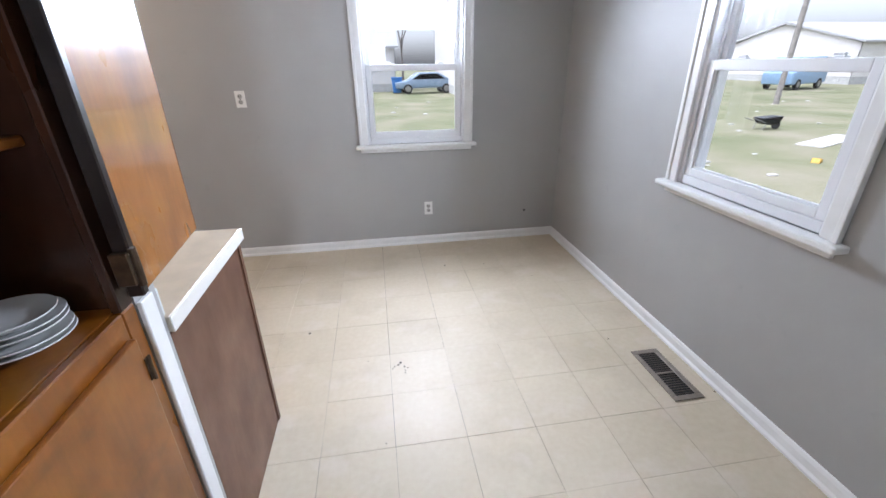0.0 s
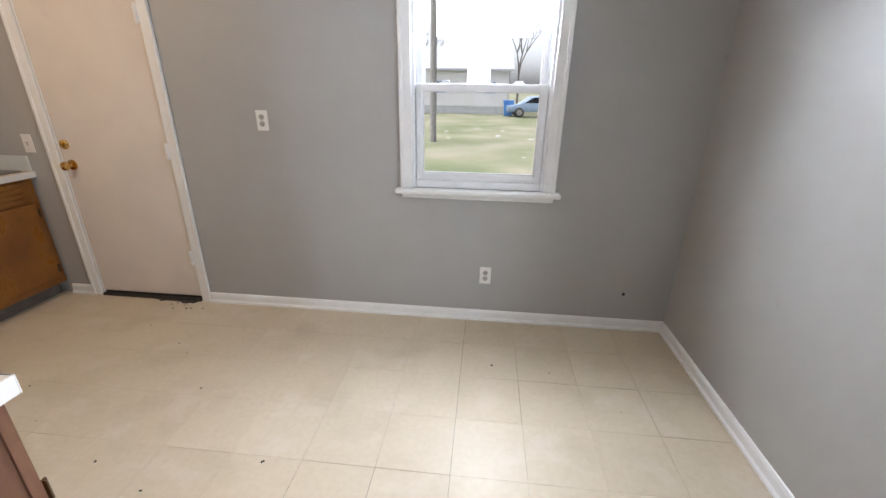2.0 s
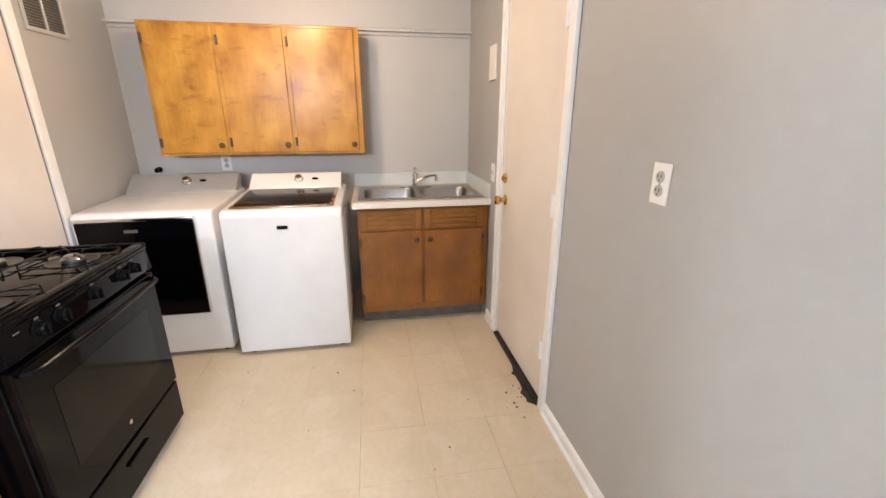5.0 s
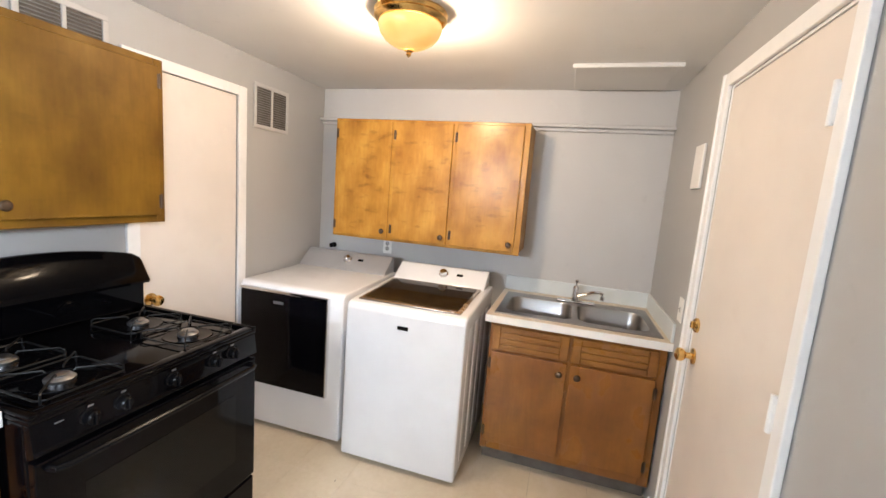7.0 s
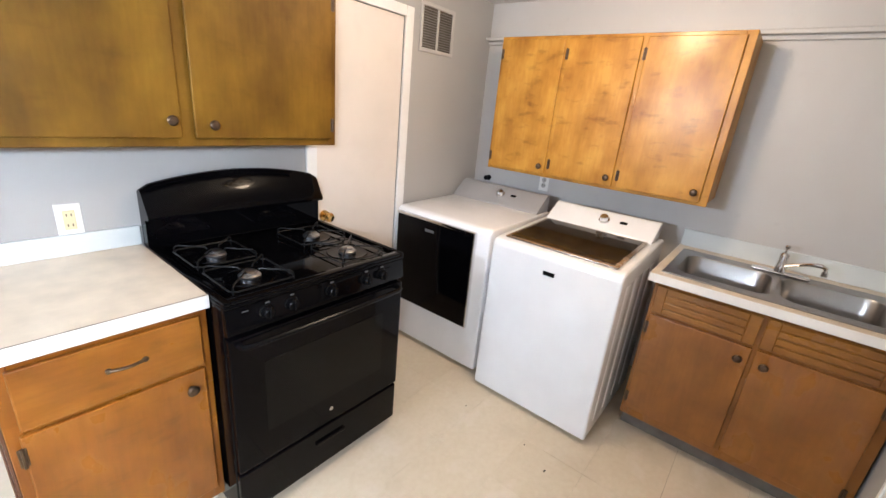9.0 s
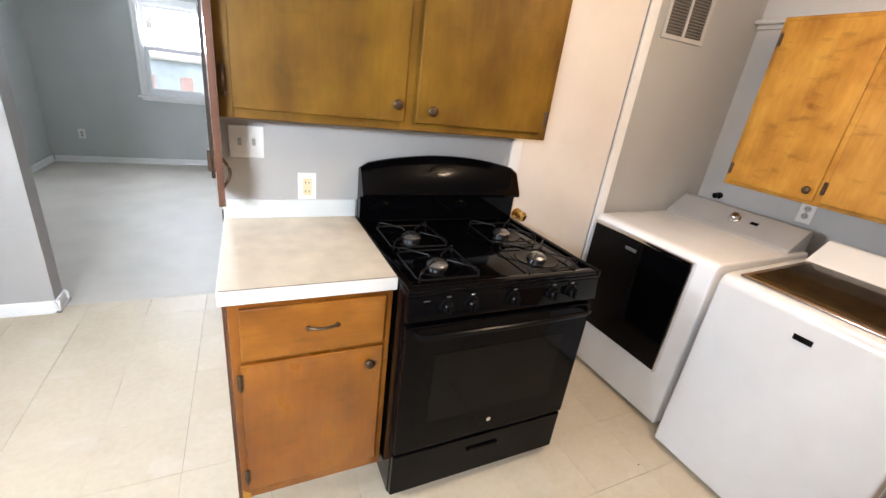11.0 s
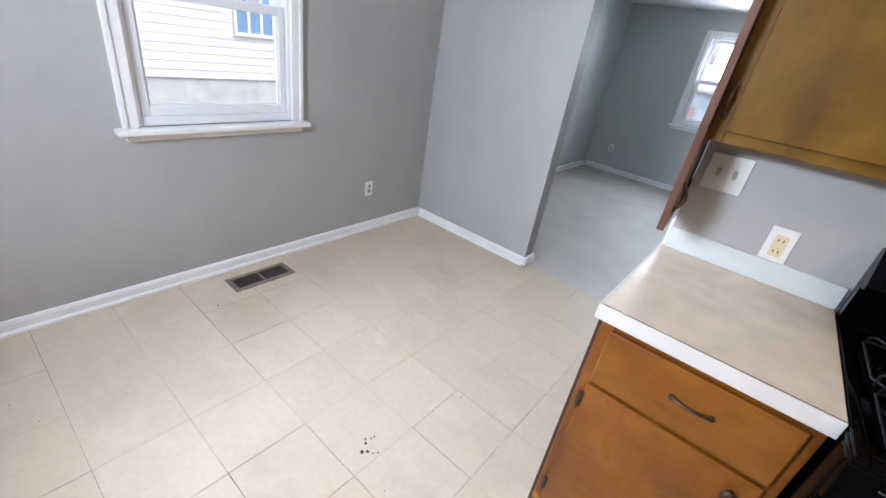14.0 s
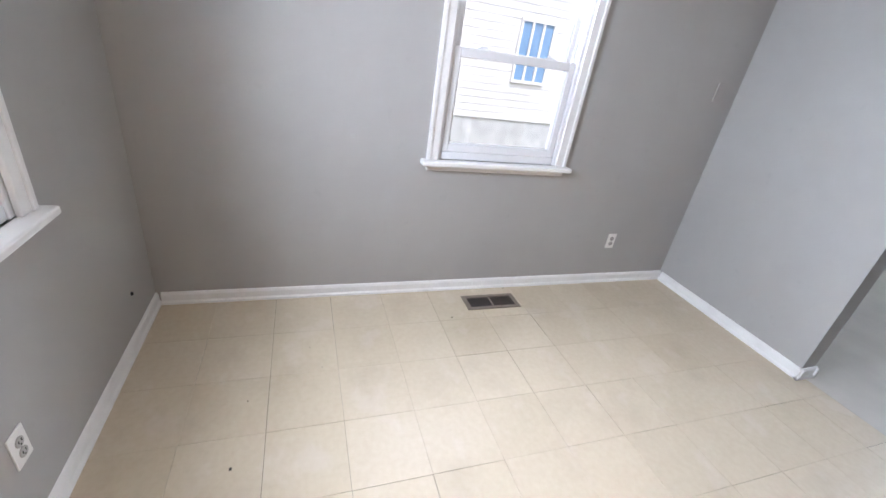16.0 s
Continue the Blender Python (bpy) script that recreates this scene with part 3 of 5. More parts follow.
def upper_cabinet_west():
    o = (WEST, 1.957, 1.165)
    c = thing("wall_cabinet", o, "golden blotchy birch wall cabinet with three closed doors", "cabinet")
    x1, y0, y1, z0, z1 = -2.846, 1.300, 2.617, 1.165, 1.968
    body = Build().box(WEST + 0.0005, x1, y0, y1, z0 + 0.018, z1, 0.002)
    for a, b in ((y0, y0 + 0.03), (1.715, 1.765), (2.128, 2.172), (y1 - 0.045, y1)):
        body.box(x1, x1 + 0.016, a, b, z0, z1, 0.002)
    body.box(x1 + 0.0005, x1 + 0.015, y0 + 0.03, y1 - 0.045, z0, z0 + 0.03, 0.002).box(x1 + 0.0005, x1 + 0.015, y0 + 0.03, y1 - 0.045, z1 - 0.03, z1, 0.002)
    part(c, "body", body, WOOD_GOLD, origin=o)
    for a, b in ((1.322, 1.722), (1.748, 2.140), (2.166, 2.582)):
        d = part(c, "door", Build().box(x1 + 0.0165, x1 + 0.030, a, b, z0 + 0.018, z1 - 0.018, 0.004, 2), WOOD_GOLD, origin=o)
        knob_on(d, (x1 + 0.030, b - 0.032, z0 + 0.065), "x", 1, o)
        for z in (z0 + 0.085, z1 - 0.10):
            hinge_on(d, (x1 + 0.028, a - 0.002, z), "x", 1, o)


def base_cabinet():
    o = (-0.63, 1.30, 0)
    c = thing("base_cabinet", o, "red-brown birch base cabinet with drawer, cream laminate counter", "cabinet")
    x0, x1, y0, y1 = -0.868, -0.392, SOUTH + 0.001, 1.565
    body = Build().box(x0, x1, y0, y1, 0.095, 0.862, 0.002)
    body.box(x0, x0 + 0.035, y1, y1 + 0.018, 0.095, 0.862, 0.002).box(x1 - 0.035, x1, y1, y1 + 0.018, 0.095, 0.862, 0.002)
    for z0, z1 in ((0.095, 0.16), (0.652, 0.682), (0.835, 0.862)):
        body.box(x0 + 0.035, x1 - 0.035, y1 + 0.0005, y1 + 0.017, z0, z1, 0.002)
    part(c, "body", body, WOOD_BASE, origin=o)
    part(c, "end_panel", Build().box(x1 + 0.0005, x1 + 0.007, y0, y1 + 0.010, 0.0, 0.862, 0.001).box(x1 + 0.0075, x1 + 0.012, y1 - 0.012, y1 + 0.012, 0.0, 0.862, 0.001), PANEL, False, "plain dark brown hardboard end panel", o)
    part(c, "toe_kick", Build().box(x0, x1 - 0.001, y0, y1 - 0.06, 0, 0.094, 0.001), EDGE, False, "pale scuffed toe kick", o)
    drawer = part(c, "drawer", Build().box(-0.843, -0.420, y1 + 0.0185, y1 + 0.034, 0.672, 0.845, 0.004, 2), WOOD_BASE_X, origin=o)
    bow_handle(drawer, (-0.690, y1 + 0.034, 0.762), (-0.605, y1 + 0.034, 0.762), (0, 0.014, 0), o, 0.0048)
    door = part(c, "door", Build().box(-0.843, -0.415, y1 + 0.0185, y1 + 0.034, 0.150, 0.658, 0.004, 2), WOOD_BASE, origin=o)
    knob_on(door, (-0.795, y1 + 0.034, 0.602), "y", 1, o)
    for z in (0.215, 0.600):
        hinge_on(door, (-0.413, y1 + 0.032, z), "y", 1, o)
    part(c, "countertop", Build().box(x0 - 0.004, -0.376, SOUTH + 0.001, 1.602, 0.8665, 0.910, 0.002), LAMINATE, False, "mottled cream laminate top", o)
    edge = Build().box(x0 - 0.004, -0.372, 1.6022, 1.606, 0.8665, 0.909, 0.001).box(-0.3758, -0.372, SOUTH + 0.001, 1.602, 0.8665, 0.909, 0.001)
    part(c, "counter_edge", edge, EDGE, False, "white laminate edge band", o)
    part(c, "chipped_corner", Build().prism([(-0.393, 0.096), (-0.420, 0.096), (-0.416, 0.118), (-0.404, 0.128), (-0.393, 0.142)], "y", y1 + 0.0182, y1 + 0.0192), WOOD_GOLD, False, "pale chipped bare wood", o)
    part(c, "edge_seam", Build().box(x0 - 0.004, -0.376, 1.6005, 1.6026, 0.9101, 0.9107, 0), SLOT, False, "dark seam along the edge band", o)
    part(c, "backsplash", Build().box(x0 - 0.004, -0.388, SOUTH + 0.0005, SOUTH + 0.014, 0.9105, 0.985, 0.002), SPLASH, False, "pale low backsplash", o)


def sink_cabinet():
    o = (-2.78, 2.99, 0)
    c = thing("sink_cabinet", o, "brown birch sink base cabinet with two closed doors", "cabinet")
    y0, y1, x0, x1 = 2.547, 3.428, WEST + 0.001, -2.470
    body = Build().box(x0, x1, y0, y0 + 0.018, 0.10, 0.845, 0.001).box(x0, x1, y1 - 0.018, y1, 0.10, 0.845, 0.001).box(x0, x1, y0 + 0.018, y1 - 0.018, 0.10, 0.118, 0.001)
    for a, b in ((y0, y0 + 0.035), (2.955, 3.000), (y1 - 0.05, y1)):
        body.box(x1, x1 + 0.018, a, b, 0.10, 0.845, 0.002)
    for a, b in ((0.10, 0.165), (0.675, 0.705), (0.825, 0.845)):
        body.box(x1 + 0.0005, x1 + 0.017, y0 + 0.035, y1 - 0.05, a, b, 0.002)
    body.box(x1 - 0.02, x1 - 0.001, y0 + 0.02, y1 - 0.02, 0.12, 0.845, 0.001)
    part(c, "body", body, WOOD_SINK, origin=o)
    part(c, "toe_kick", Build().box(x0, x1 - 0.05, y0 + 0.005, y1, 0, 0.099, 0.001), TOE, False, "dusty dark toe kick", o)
    for a, b, inner in ((2.562, 2.968, 2.930), (2.984, 3.392, 3.022)):
        front = Build()
        front.box(x1 + 0.0185, x1 + 0.026, a, b, 0.695, 0.832, 0.003)
        cuts = [0.695, 0.728, 0.762, 0.796, 0.832]
        for lo, hi in zip(cuts, cuts[1:]):
            front.box(x1 + 0.026, x1 + 0.033, a + 0.045, b - 0.045, lo + 0.0022, hi - 0.0022, 0.003)
        front.box(x1 + 0.026, x1 + 0.033, a, a + 0.045, 0.695, 0.832, 0.003).box(x1 + 0.026, x1 + 0.033, b - 0.045, b, 0.695, 0.832, 0.003)
        part(c, "false_drawer_front", front, WOOD_SINK_Y, False, "brown false drawer front with louvre grooves", o)
        d = part(c, "door", Build().box(x1 + 0.0185, x1 + 0.033, a, b, 0.150, 0.682, 0.004, 2), WOOD_SINK, origin=o)
        knob_on(d, (x1 + 0.033, inner, 0.625), "x", 1, o)
        edge = a - 0.002 if inner > (a + b) / 2 else b + 0.002
        for z in (0.215, 0.615):
            hinge_on(d, (x1 + 0.031, edge, z), "x", 1, o)
    top = Build()
    X0, X1, Y0, Y1 = -2.945, -2.535, 2.585, 3.375
    for a in ((WEST + 0.001, X0, 2.522, NORTH - 0.001), (X1, -2.424, 2.522, NORTH - 0.001), (X0, X1, 2.522, Y0), (X0, X1, Y1, NORTH - 0.001)):
        top.box(*a, 0.848, 0.888, 0)
    part(c, "countertop", top, LAMINATE, False, "cream laminate top", o)
    edge = Build().box(-2.4238, -2.420, 2.519, NORTH - 0.001, 0.848, 0.8875, 0.001).box(WEST + 0.001, -2.424, 2.518, 2.5218, 0.848, 0.8875, 0.001)
    part(c, "counter_edge", edge, EDGE, False, "white laminate edge band", o)
    splash = Build().box(WEST + 0.0005, WEST + 0.014, 2.522, NORTH - 0.001, 0.8885, 0.985, 0.002)
    splash.box(WEST + 0.016, -2.432, NORTH - 0.014, NORTH - 0.001, 0.8885, 0.985, 0.002)
    part(c, "backsplash", splash, SPLASH, False, "pale low backsplash", o)


def basin(b, x0, x1, y0, y1, z, depth, r=0.07):
    """A rounded bowl, open at the top."""
    def ring(inset, h, rr):
        pts = []
        for cx, cy, a0 in ((x1 - rr, y1 - rr, 0), (x0 + rr, y1 - rr, 90), (x0 + rr, y0 + rr, 180), (x1 - rr, y0 + rr, 270)):
            for k in range(6):
                a = radians(a0 + 18 * k)
                pts.append((cx + (rr - inset) * math.cos(a), cy + (rr - inset) * math.sin(a), h))
        return pts
    bm = bmesh.new()
    levels = [(0.0, z, r), (0.004, z - 0.006, r), (0.012, z - depth * 0.7, r), (0.022, z - depth * 0.92, r), (0.05, z - depth, r)]
    rings = [[bm.verts.new(p) for p in ring(*lv)] for lv in levels]
    for p, q in zip(rings, rings[1:]):
        for i in range(len(p)):
            bm.faces.new((p[i], q[i], q[(i + 1) % len(p)], p[(i + 1) % len(p)]))
    bm.faces.new(rings[-1])
    bmesh.ops.recalc_face_normals(bm, faces=bm.faces[:])
    bmesh.ops.reverse_faces(bm, faces=bm.faces[:])
    b.merge(bm)
    # flange between the round rim and its square field
    return ring(0.0, z, r)


def kitchen_sink():
    o = (-2.73, 2.98, 0.888)
    s = thing("kitchen_sink", o, "stainless steel double-bowl drop-in sink with chrome faucet", "sink")
    z = 0.893
    X0, X1, Y0, Y1 = -3.005, -2.478, 2.560, 3.400
    bowls = Build()
    rim = bmesh.new()
    for a, b in ((2.598, 2.966), (2.998, 3.362)):
        pts = basin(bowls, -2.915, -2.540, a, b, z, 0.17)
        fy0, fy1 = (Y0, 2.982) if a < 2.9 else (2.982, Y1)
        inner = [rim.verts.new(p) for p in pts]
        sides = ((X1, fy1), (X0, fy1), (X0, fy0), (X1, fy0))
        outer, corner = [], [rim.verts.new((sx, sy, z)) for sx, sy in sides]
        for q in range(4):
            for k in range(6):
                px, py, _ = pts[q * 6 + k]
                on_x = (k <= 2) == (q % 2 == 0)
                outer.append(rim.verts.new((sides[q][0], py, z) if on_x else (px, sides[q][1], z)))
        for i in range(24):
            m = (i + 1) % 24
            mid_corner = [corner[i // 6]] if i % 6 == 2 else []
            rim.faces.new([inner[m], inner[i], outer[i], *mid_corner, outer[m]])
    bmesh.ops.remove_doubles(rim, verts=rim.verts[:], dist=1e-5)
    bmesh.ops.dissolve_degenerate(rim, dist=1e-5, edges=rim.edges[:])
    bmesh.ops.recalc_face_normals(rim, faces=rim.faces[:])
    if sum(f.normal.z for f in rim.faces) < 0:
        bmesh.ops.reverse_faces(rim, faces=rim.faces[:])
    bowls.merge(rim)
    for a in ((X0 - 0.004, X0, Y0 - 0.004, Y1 + 0.004), (X1, X1 + 0.004, Y0 - 0.004, Y1 + 0.004), (X0, X1, Y0 - 0.004, Y0), (X0, X1, Y1, Y1 + 0.004)):
        bowls.box(*a, 0.8882, z + 0.001, 0.001)
    part(s, "bowls", bowls, STEEL, True, origin=o)
    for y in (2.782, 3.18):
        part(s, "drain", Build().lathe([(0.045, 0), (0.045, 0.003), (0.036, 0.004), (0.030, 0.001), (0.0, 0.001)], (-2.7275, y, z - 0.1698), "z", 20), CHROME, True, "round chrome drain", o)
    f = Build().box(-2.985, -2.935, 2.875, 3.105, z + 0.0005, z + 0.014, 0.006, 3)
    f.lathe([(0.024, 0), (0.023, 0.03), (0.019, 0.06), (0.020, 0.085), (0.014, 0.095), (0.006, 0.10), (0.005, 0.115), (0.012, 0.120), (0.013, 0.130), (0.006, 0.137), (0.0, 0.137)], (-2.96, 2.985, z + 0.013), "z", 20)
    f.tube([(-2.955, 2.99, z + 0.045), (-2.935, 3.03, z + 0.068), (-2.91, 3.085, z + 0.092), (-2.895, 3.12, z + 0.098), (-2.888, 3.136, z + 0.092), (-2.887, 3.138, z + 0.070)], 0.010, 10)
    f.lathe([(0.013, 0), (0.013, -0.018), (0.0, -0.018)], (-2.887, 3.138, z + 0.074), "z", 14)
    part(s, "faucet", f, CHROME, True, "chrome single-post faucet with swung spout", o)


upper_cabinet_south()
upper_cabinet_west()
base_cabinet()
sink_cabinet()
kitchen_sink()


# ---- stove ----
def stove():
    o = (-1.252, 1.36, 0)
    s = thing("gas_stove", o, "glossy black freestanding gas range with four burners", "stove")
    x0, x1 = -1.630, -0.876
    yb, yf = 1.025, 1.672
    part(s, "body", Build().box(x0, x1, yb, yf, 0.03, 0.885, 0.006, 2), BLACK, origin=o)
    for x in (x0 + 0.05, x1 - 0.05):
        for y in (yb + 0.05, yf - 0.05):
            part(s, "foot", Build().lathe([(0.018, 0), (0.018, 0.02), (0.012, 0.031)], (x, y, 0.0), "z", 12), KNOB_BLACK, origin=o)
    cook = Build().box(x0 - 0.002, x1 + 0.002, yb, yf + 0.028, 0.8855, 0.902, 0.006, 3)
    cook.box(x0 - 0.002, x0 + 0.022, yb, yf + 0.028, 0.900, 0.914, 0.006, 2).box(x1 - 0.022, x1 + 0.002, yb, yf + 0.028, 0.900, 0.914, 0.006, 2)
    cook.box(x0 + 0.02, x1 - 0.02, yf - 0.01, yf + 0.028, 0.900, 0.914, 0.006, 2)
    part(s, "cooktop", cook, BLACK, True, origin=o)
    # arched backguard whose upper face leans back
    cx, hw = (x0 + x1) / 2, (x1 - x0) / 2
    bm, columns, n = bmesh.new(), [], 24
    for i in range(n + 1):
        u = 2 * i / n - 1
        top = 1.143 + 0.048 * (1 - u * u) - (0.012 if i in (0, n) else 0)
        line = ((yb, 0.903), (yb + 0.048, 0.903), (yb + 0.050, 1.018), (yb + 0.086, 1.022), (yb + 0.092, 1.034), (yb + 0.042, top - 0.012), (yb + 0.032, top - 0.002), (yb + 0.020, top), (yb, top - 0.01))
        columns.append([bm.verts.new((cx + u * hw, y, z)) for y, z in line])
    for p, q in zip(columns, columns[1:]):
        for k in range(len(p)):
            bm.faces.new((p[k], p[(k + 1) % len(p)], q[(k + 1) % len(p)], q[k]))
    bm.faces.new(columns[0])
    bm.faces.new(columns[-1])
    bmesh.ops.recalc_face_normals(bm, faces=bm.faces[:])
    part(s, "backguard", Build().merge(bm), BLACK, True, "arched glossy black backguard", o)
    part(s, "backguard_strip", Build().box(x0 + 0.05, x1 - 0.05, yb + 0.050, yb + 0.055, 0.903, 0.910, 0.002), BLACK, False, "low black rib behind the burners", o)
    panel = Build().prism([(yf, 0.790), (yf + 0.012, 0.790), (yf + 0.034, 0.802), (yf + 0.022, 0.884), (yf, 0.884)], "x", x0, x1, 0.003, 2)
    part(s, "control_panel", panel, BLACK, True, origin=o)
    for x in (-1.005, -1.092, -1.253, -1.417, -1.500):
        k = Build().lathe([(0.026, 0.0), (0.026, 0.004), (0.021, 0.007), (0.019, 0.024), (0.015, 0.028), (0.0, 0.028)], (x, yf + 0.024, 0.846), "y", 22).box(x - 0.004, x + 0.004, yf + 0.03, yf + 0.060, 0.828, 0.864, 0.003)
        part(s, "knob", k, KNOB_BLACK, True, "round black burner knob with grip bar", o)
        part(s, "printed_mark", Build().box(x - 0.010, x + 0.004, yf + 0.0275, yf + 0.0295, 0.875, 0.880, 0), MARK, origin=o)
    part(s, "printed_mark", Build().box(-0.945, -0.925, yf + 0.0275, yf + 0.0295, 0.868, 0.871, 0), MARK, origin=o)
    door = part(s, "oven_door", Build().box(x0 + 0.002, x1 - 0.002, yf + 0.001, yf + 0.030, 0.250, 0.782, 0.006, 2), BLACK_GLASS, origin=o)
    part(door, "oven_window", Build().box(-1.520, -0.985, yf + 0.0302, yf + 0.0315, 0.375, 0.665, 0.0005), OVEN_WINDOW, False, "dark grey oven window", o)
    part(door, "badge", Build().lathe([(0.009, 0), (0.009, 0.002), (0, 0.002)], (-1.253, yf + 0.030, 0.315), "y", 16), CHROME, False, "small round silver badge", o)
    hz, hy = 0.760, yf + 0.062
    handle = Build().tube([(x1 - 0.03, yf + 0.03, hz), (x1 - 0.035, hy - 0.01, hz), (x1 - 0.06, hy, hz), (cx, hy + 0.006, hz), (x0 + 0.06, hy, hz), (x0 + 0.035, hy - 0.01, hz), (x0 + 0.03, yf + 0.03, hz)], 0.010, 10)
    part(door, "handle", handle, KNOB_BLACK, True, "black bar handle", o)
    part(s, "drawer", Build().box(x0 + 0.002, x1 - 0.002, yf + 0.001, yf + 0.026, 0.045, 0.238, 0.006, 2).box(cx - 0.07, cx + 0.07, yf + 0.026, yf + 0.036, 0.165, 0.180, 0.004, 2), BLACK, origin=o)
    for bx in (-1.035, -1.455):
        for by in (1.275, 1.535):
            pan = part(s, "burner_pan", Build().lathe([(0.085, 0), (0.083, 0.003), (0.070, 0.001), (0.045, 0.0015), (0.0, 0.0015)], (bx, by, 0.9025), "z", 28), BLACK, True, origin=o)
            part(pan, "burner", Build().lathe([(0.036, 0.0015), (0.037, 0.010), (0.030, 0.016), (0.024, 0.018), (0.024, 0.022), (0.018, 0.025), (0.0, 0.025)], (bx, by, 0.9025), "z", 24), ALUMINIUM, True, "silver aluminium burner head", o)
            ht = 0.936
            g = Build()
            q = 0.112
            g.tube([(bx + dx * q, by + dy * q, 0.914) for dx, dy in ((1, 0.85), (0.85, 1), (-0.85, 1), (-1, 0.85), (-1, -0.85), (-0.85, -1), (0.85, -1), (1, -0.85))], 0.0031, 6, True)
            for dx, dy in ((1, 1), (-1, 1), (-1, -1), (1, -1)):
                g.tube([(bx + dx * 0.105, by + dy * 0.105, 0.903), (bx + dx * 0.104, by + dy * 0.104, ht - 0.006), (bx + dx * 0.096, by + dy * 0.096, ht), (bx + dx * 0.026, by + dy * 0.026, ht), (bx + dx * 0.022, by + dy * 0.022, ht - 0.008)], 0.0031, 6)
            part(s, "grate", g, IRON, True, "black wire pan grate", o)


stove()


# ---- washer and dryer ----
def console(b, xf, xb, y0, y1, z0, z1):
    b.prism([(xf, z0), (xf - 0.012, z0 + 0.018), (xb + 0.035, z1 - 0.004), (xb + 0.012, z1), (xb, z1 - 0.012), (xb, z0)], "y", y0, y1, 0.004, 2)


def washer():
    o = (-2.53, 2.135, 0)
    w = thing("washing_machine", o, "white top-load washer with dark glass lid, closed", "washing machine")
    y0, y1, xf, xb = 1.805, 2.470, -2.182, -2.885
    body = Build().prism([(xf + 0.002, 0.025), (xf, 0.88), (xf - 0.014, 0.908), (xf - 0.05, 0.915), (xb, 0.945), (xb, 0.025)], "y", y0, y1, 0.012, 3)
    part(w, "body", body, ENAMEL, True, origin=o)
    for i in range(4):
        b = Build().box(xb + 0.10 + i * 0.14, xb + 0.20 + i * 0.14, y1 - 0.002, y1 + 0.003, 0.10, 0.84, 0.003, 2)
        part(w, "side_rib", b, ENAMEL, True, origin=o)
    for x in (xf - 0.06, xb + 0.06):
        for y in (y0 + 0.06, y1 - 0.06):
            part(w, "foot", Build().lathe([(0.022, 0), (0.022, 0.015), (0.010, 0.03)], (x, y, 0), "z", 12), KNOB_BLACK, origin=o)
    slope = (0.945 - 0.915) / 0.65

    def top(x):
        return 0.915 + (xf - 0.05 - x) * slope
    xa, xc = xf - 0.045, xb + 0.175
    lid = Build().prism([(xa, top(xa) + 0.001), (xa, top(xa) + 0.010), (xc, top(xc) + 0.012), (xc, top(xc) + 0.001)], "y", y0 + 0.045, y1 - 0.045, 0.003, 2)
    lid_ob = part(w, "lid_frame", lid, LID_TRIM, True, "bronze metallic lid frame", o)
    pane = Build().prism([(xa - 0.022, top(xa - 0.022) + 0.0112), (xa - 0.022, top(xa - 0.022) + 0.0125), (xc + 0.02, top(xc + 0.02) + 0.0142), (xc + 0.02, top(xc + 0.02) + 0.0130)], "y", y0 + 0.066, y1 - 0.066)
    part(lid_ob, "lid_glass", pane, LID_GLASS, False, "dark smoked lid glass", o)
    con = Build()
    console(con, xb + 0.165, xb, y0 + 0.03, y1 - 0.03, 0.935, 1.035)
    part(w, "console", con, ENAMEL, True, "white sloped control console", o)
    # dial and display sit on the sloping face
    dial = Build().lathe([(0.030, 0), (0.030, 0.008), (0.024, 0.012), (0.023, 0.030), (0.019, 0.034), (0, 0.034)], (0, 0, 0), "z", 24)
    ob = part(w, "dial", dial, CHROME, True, "round chrome control dial")
    ob.matrix_local = Matrix.Translation((xb + 0.092 - o[0], 2.155 - o[1], 0.993)) @ Matrix.Rotation(radians(32), 4, "Y")
    disp = part(w, "display", Build().box(-0.010, 0.010, -0.02, 0.02, 0, 0.003, 0.001), BLACK_GLASS)
    disp.matrix_local = Matrix.Translation((xb + 0.085 - o[0], 2.262 - o[1], 0.998)) @ Matrix.Rotation(radians(32), 4, "Y")
    part(w, "badge", Build().box(xf - 0.001, xf + 0.003, 2.105, 2.165, 0.800, 0.822, 0.002), KNOB_BLACK, False, "small dark rectangular badge", o)


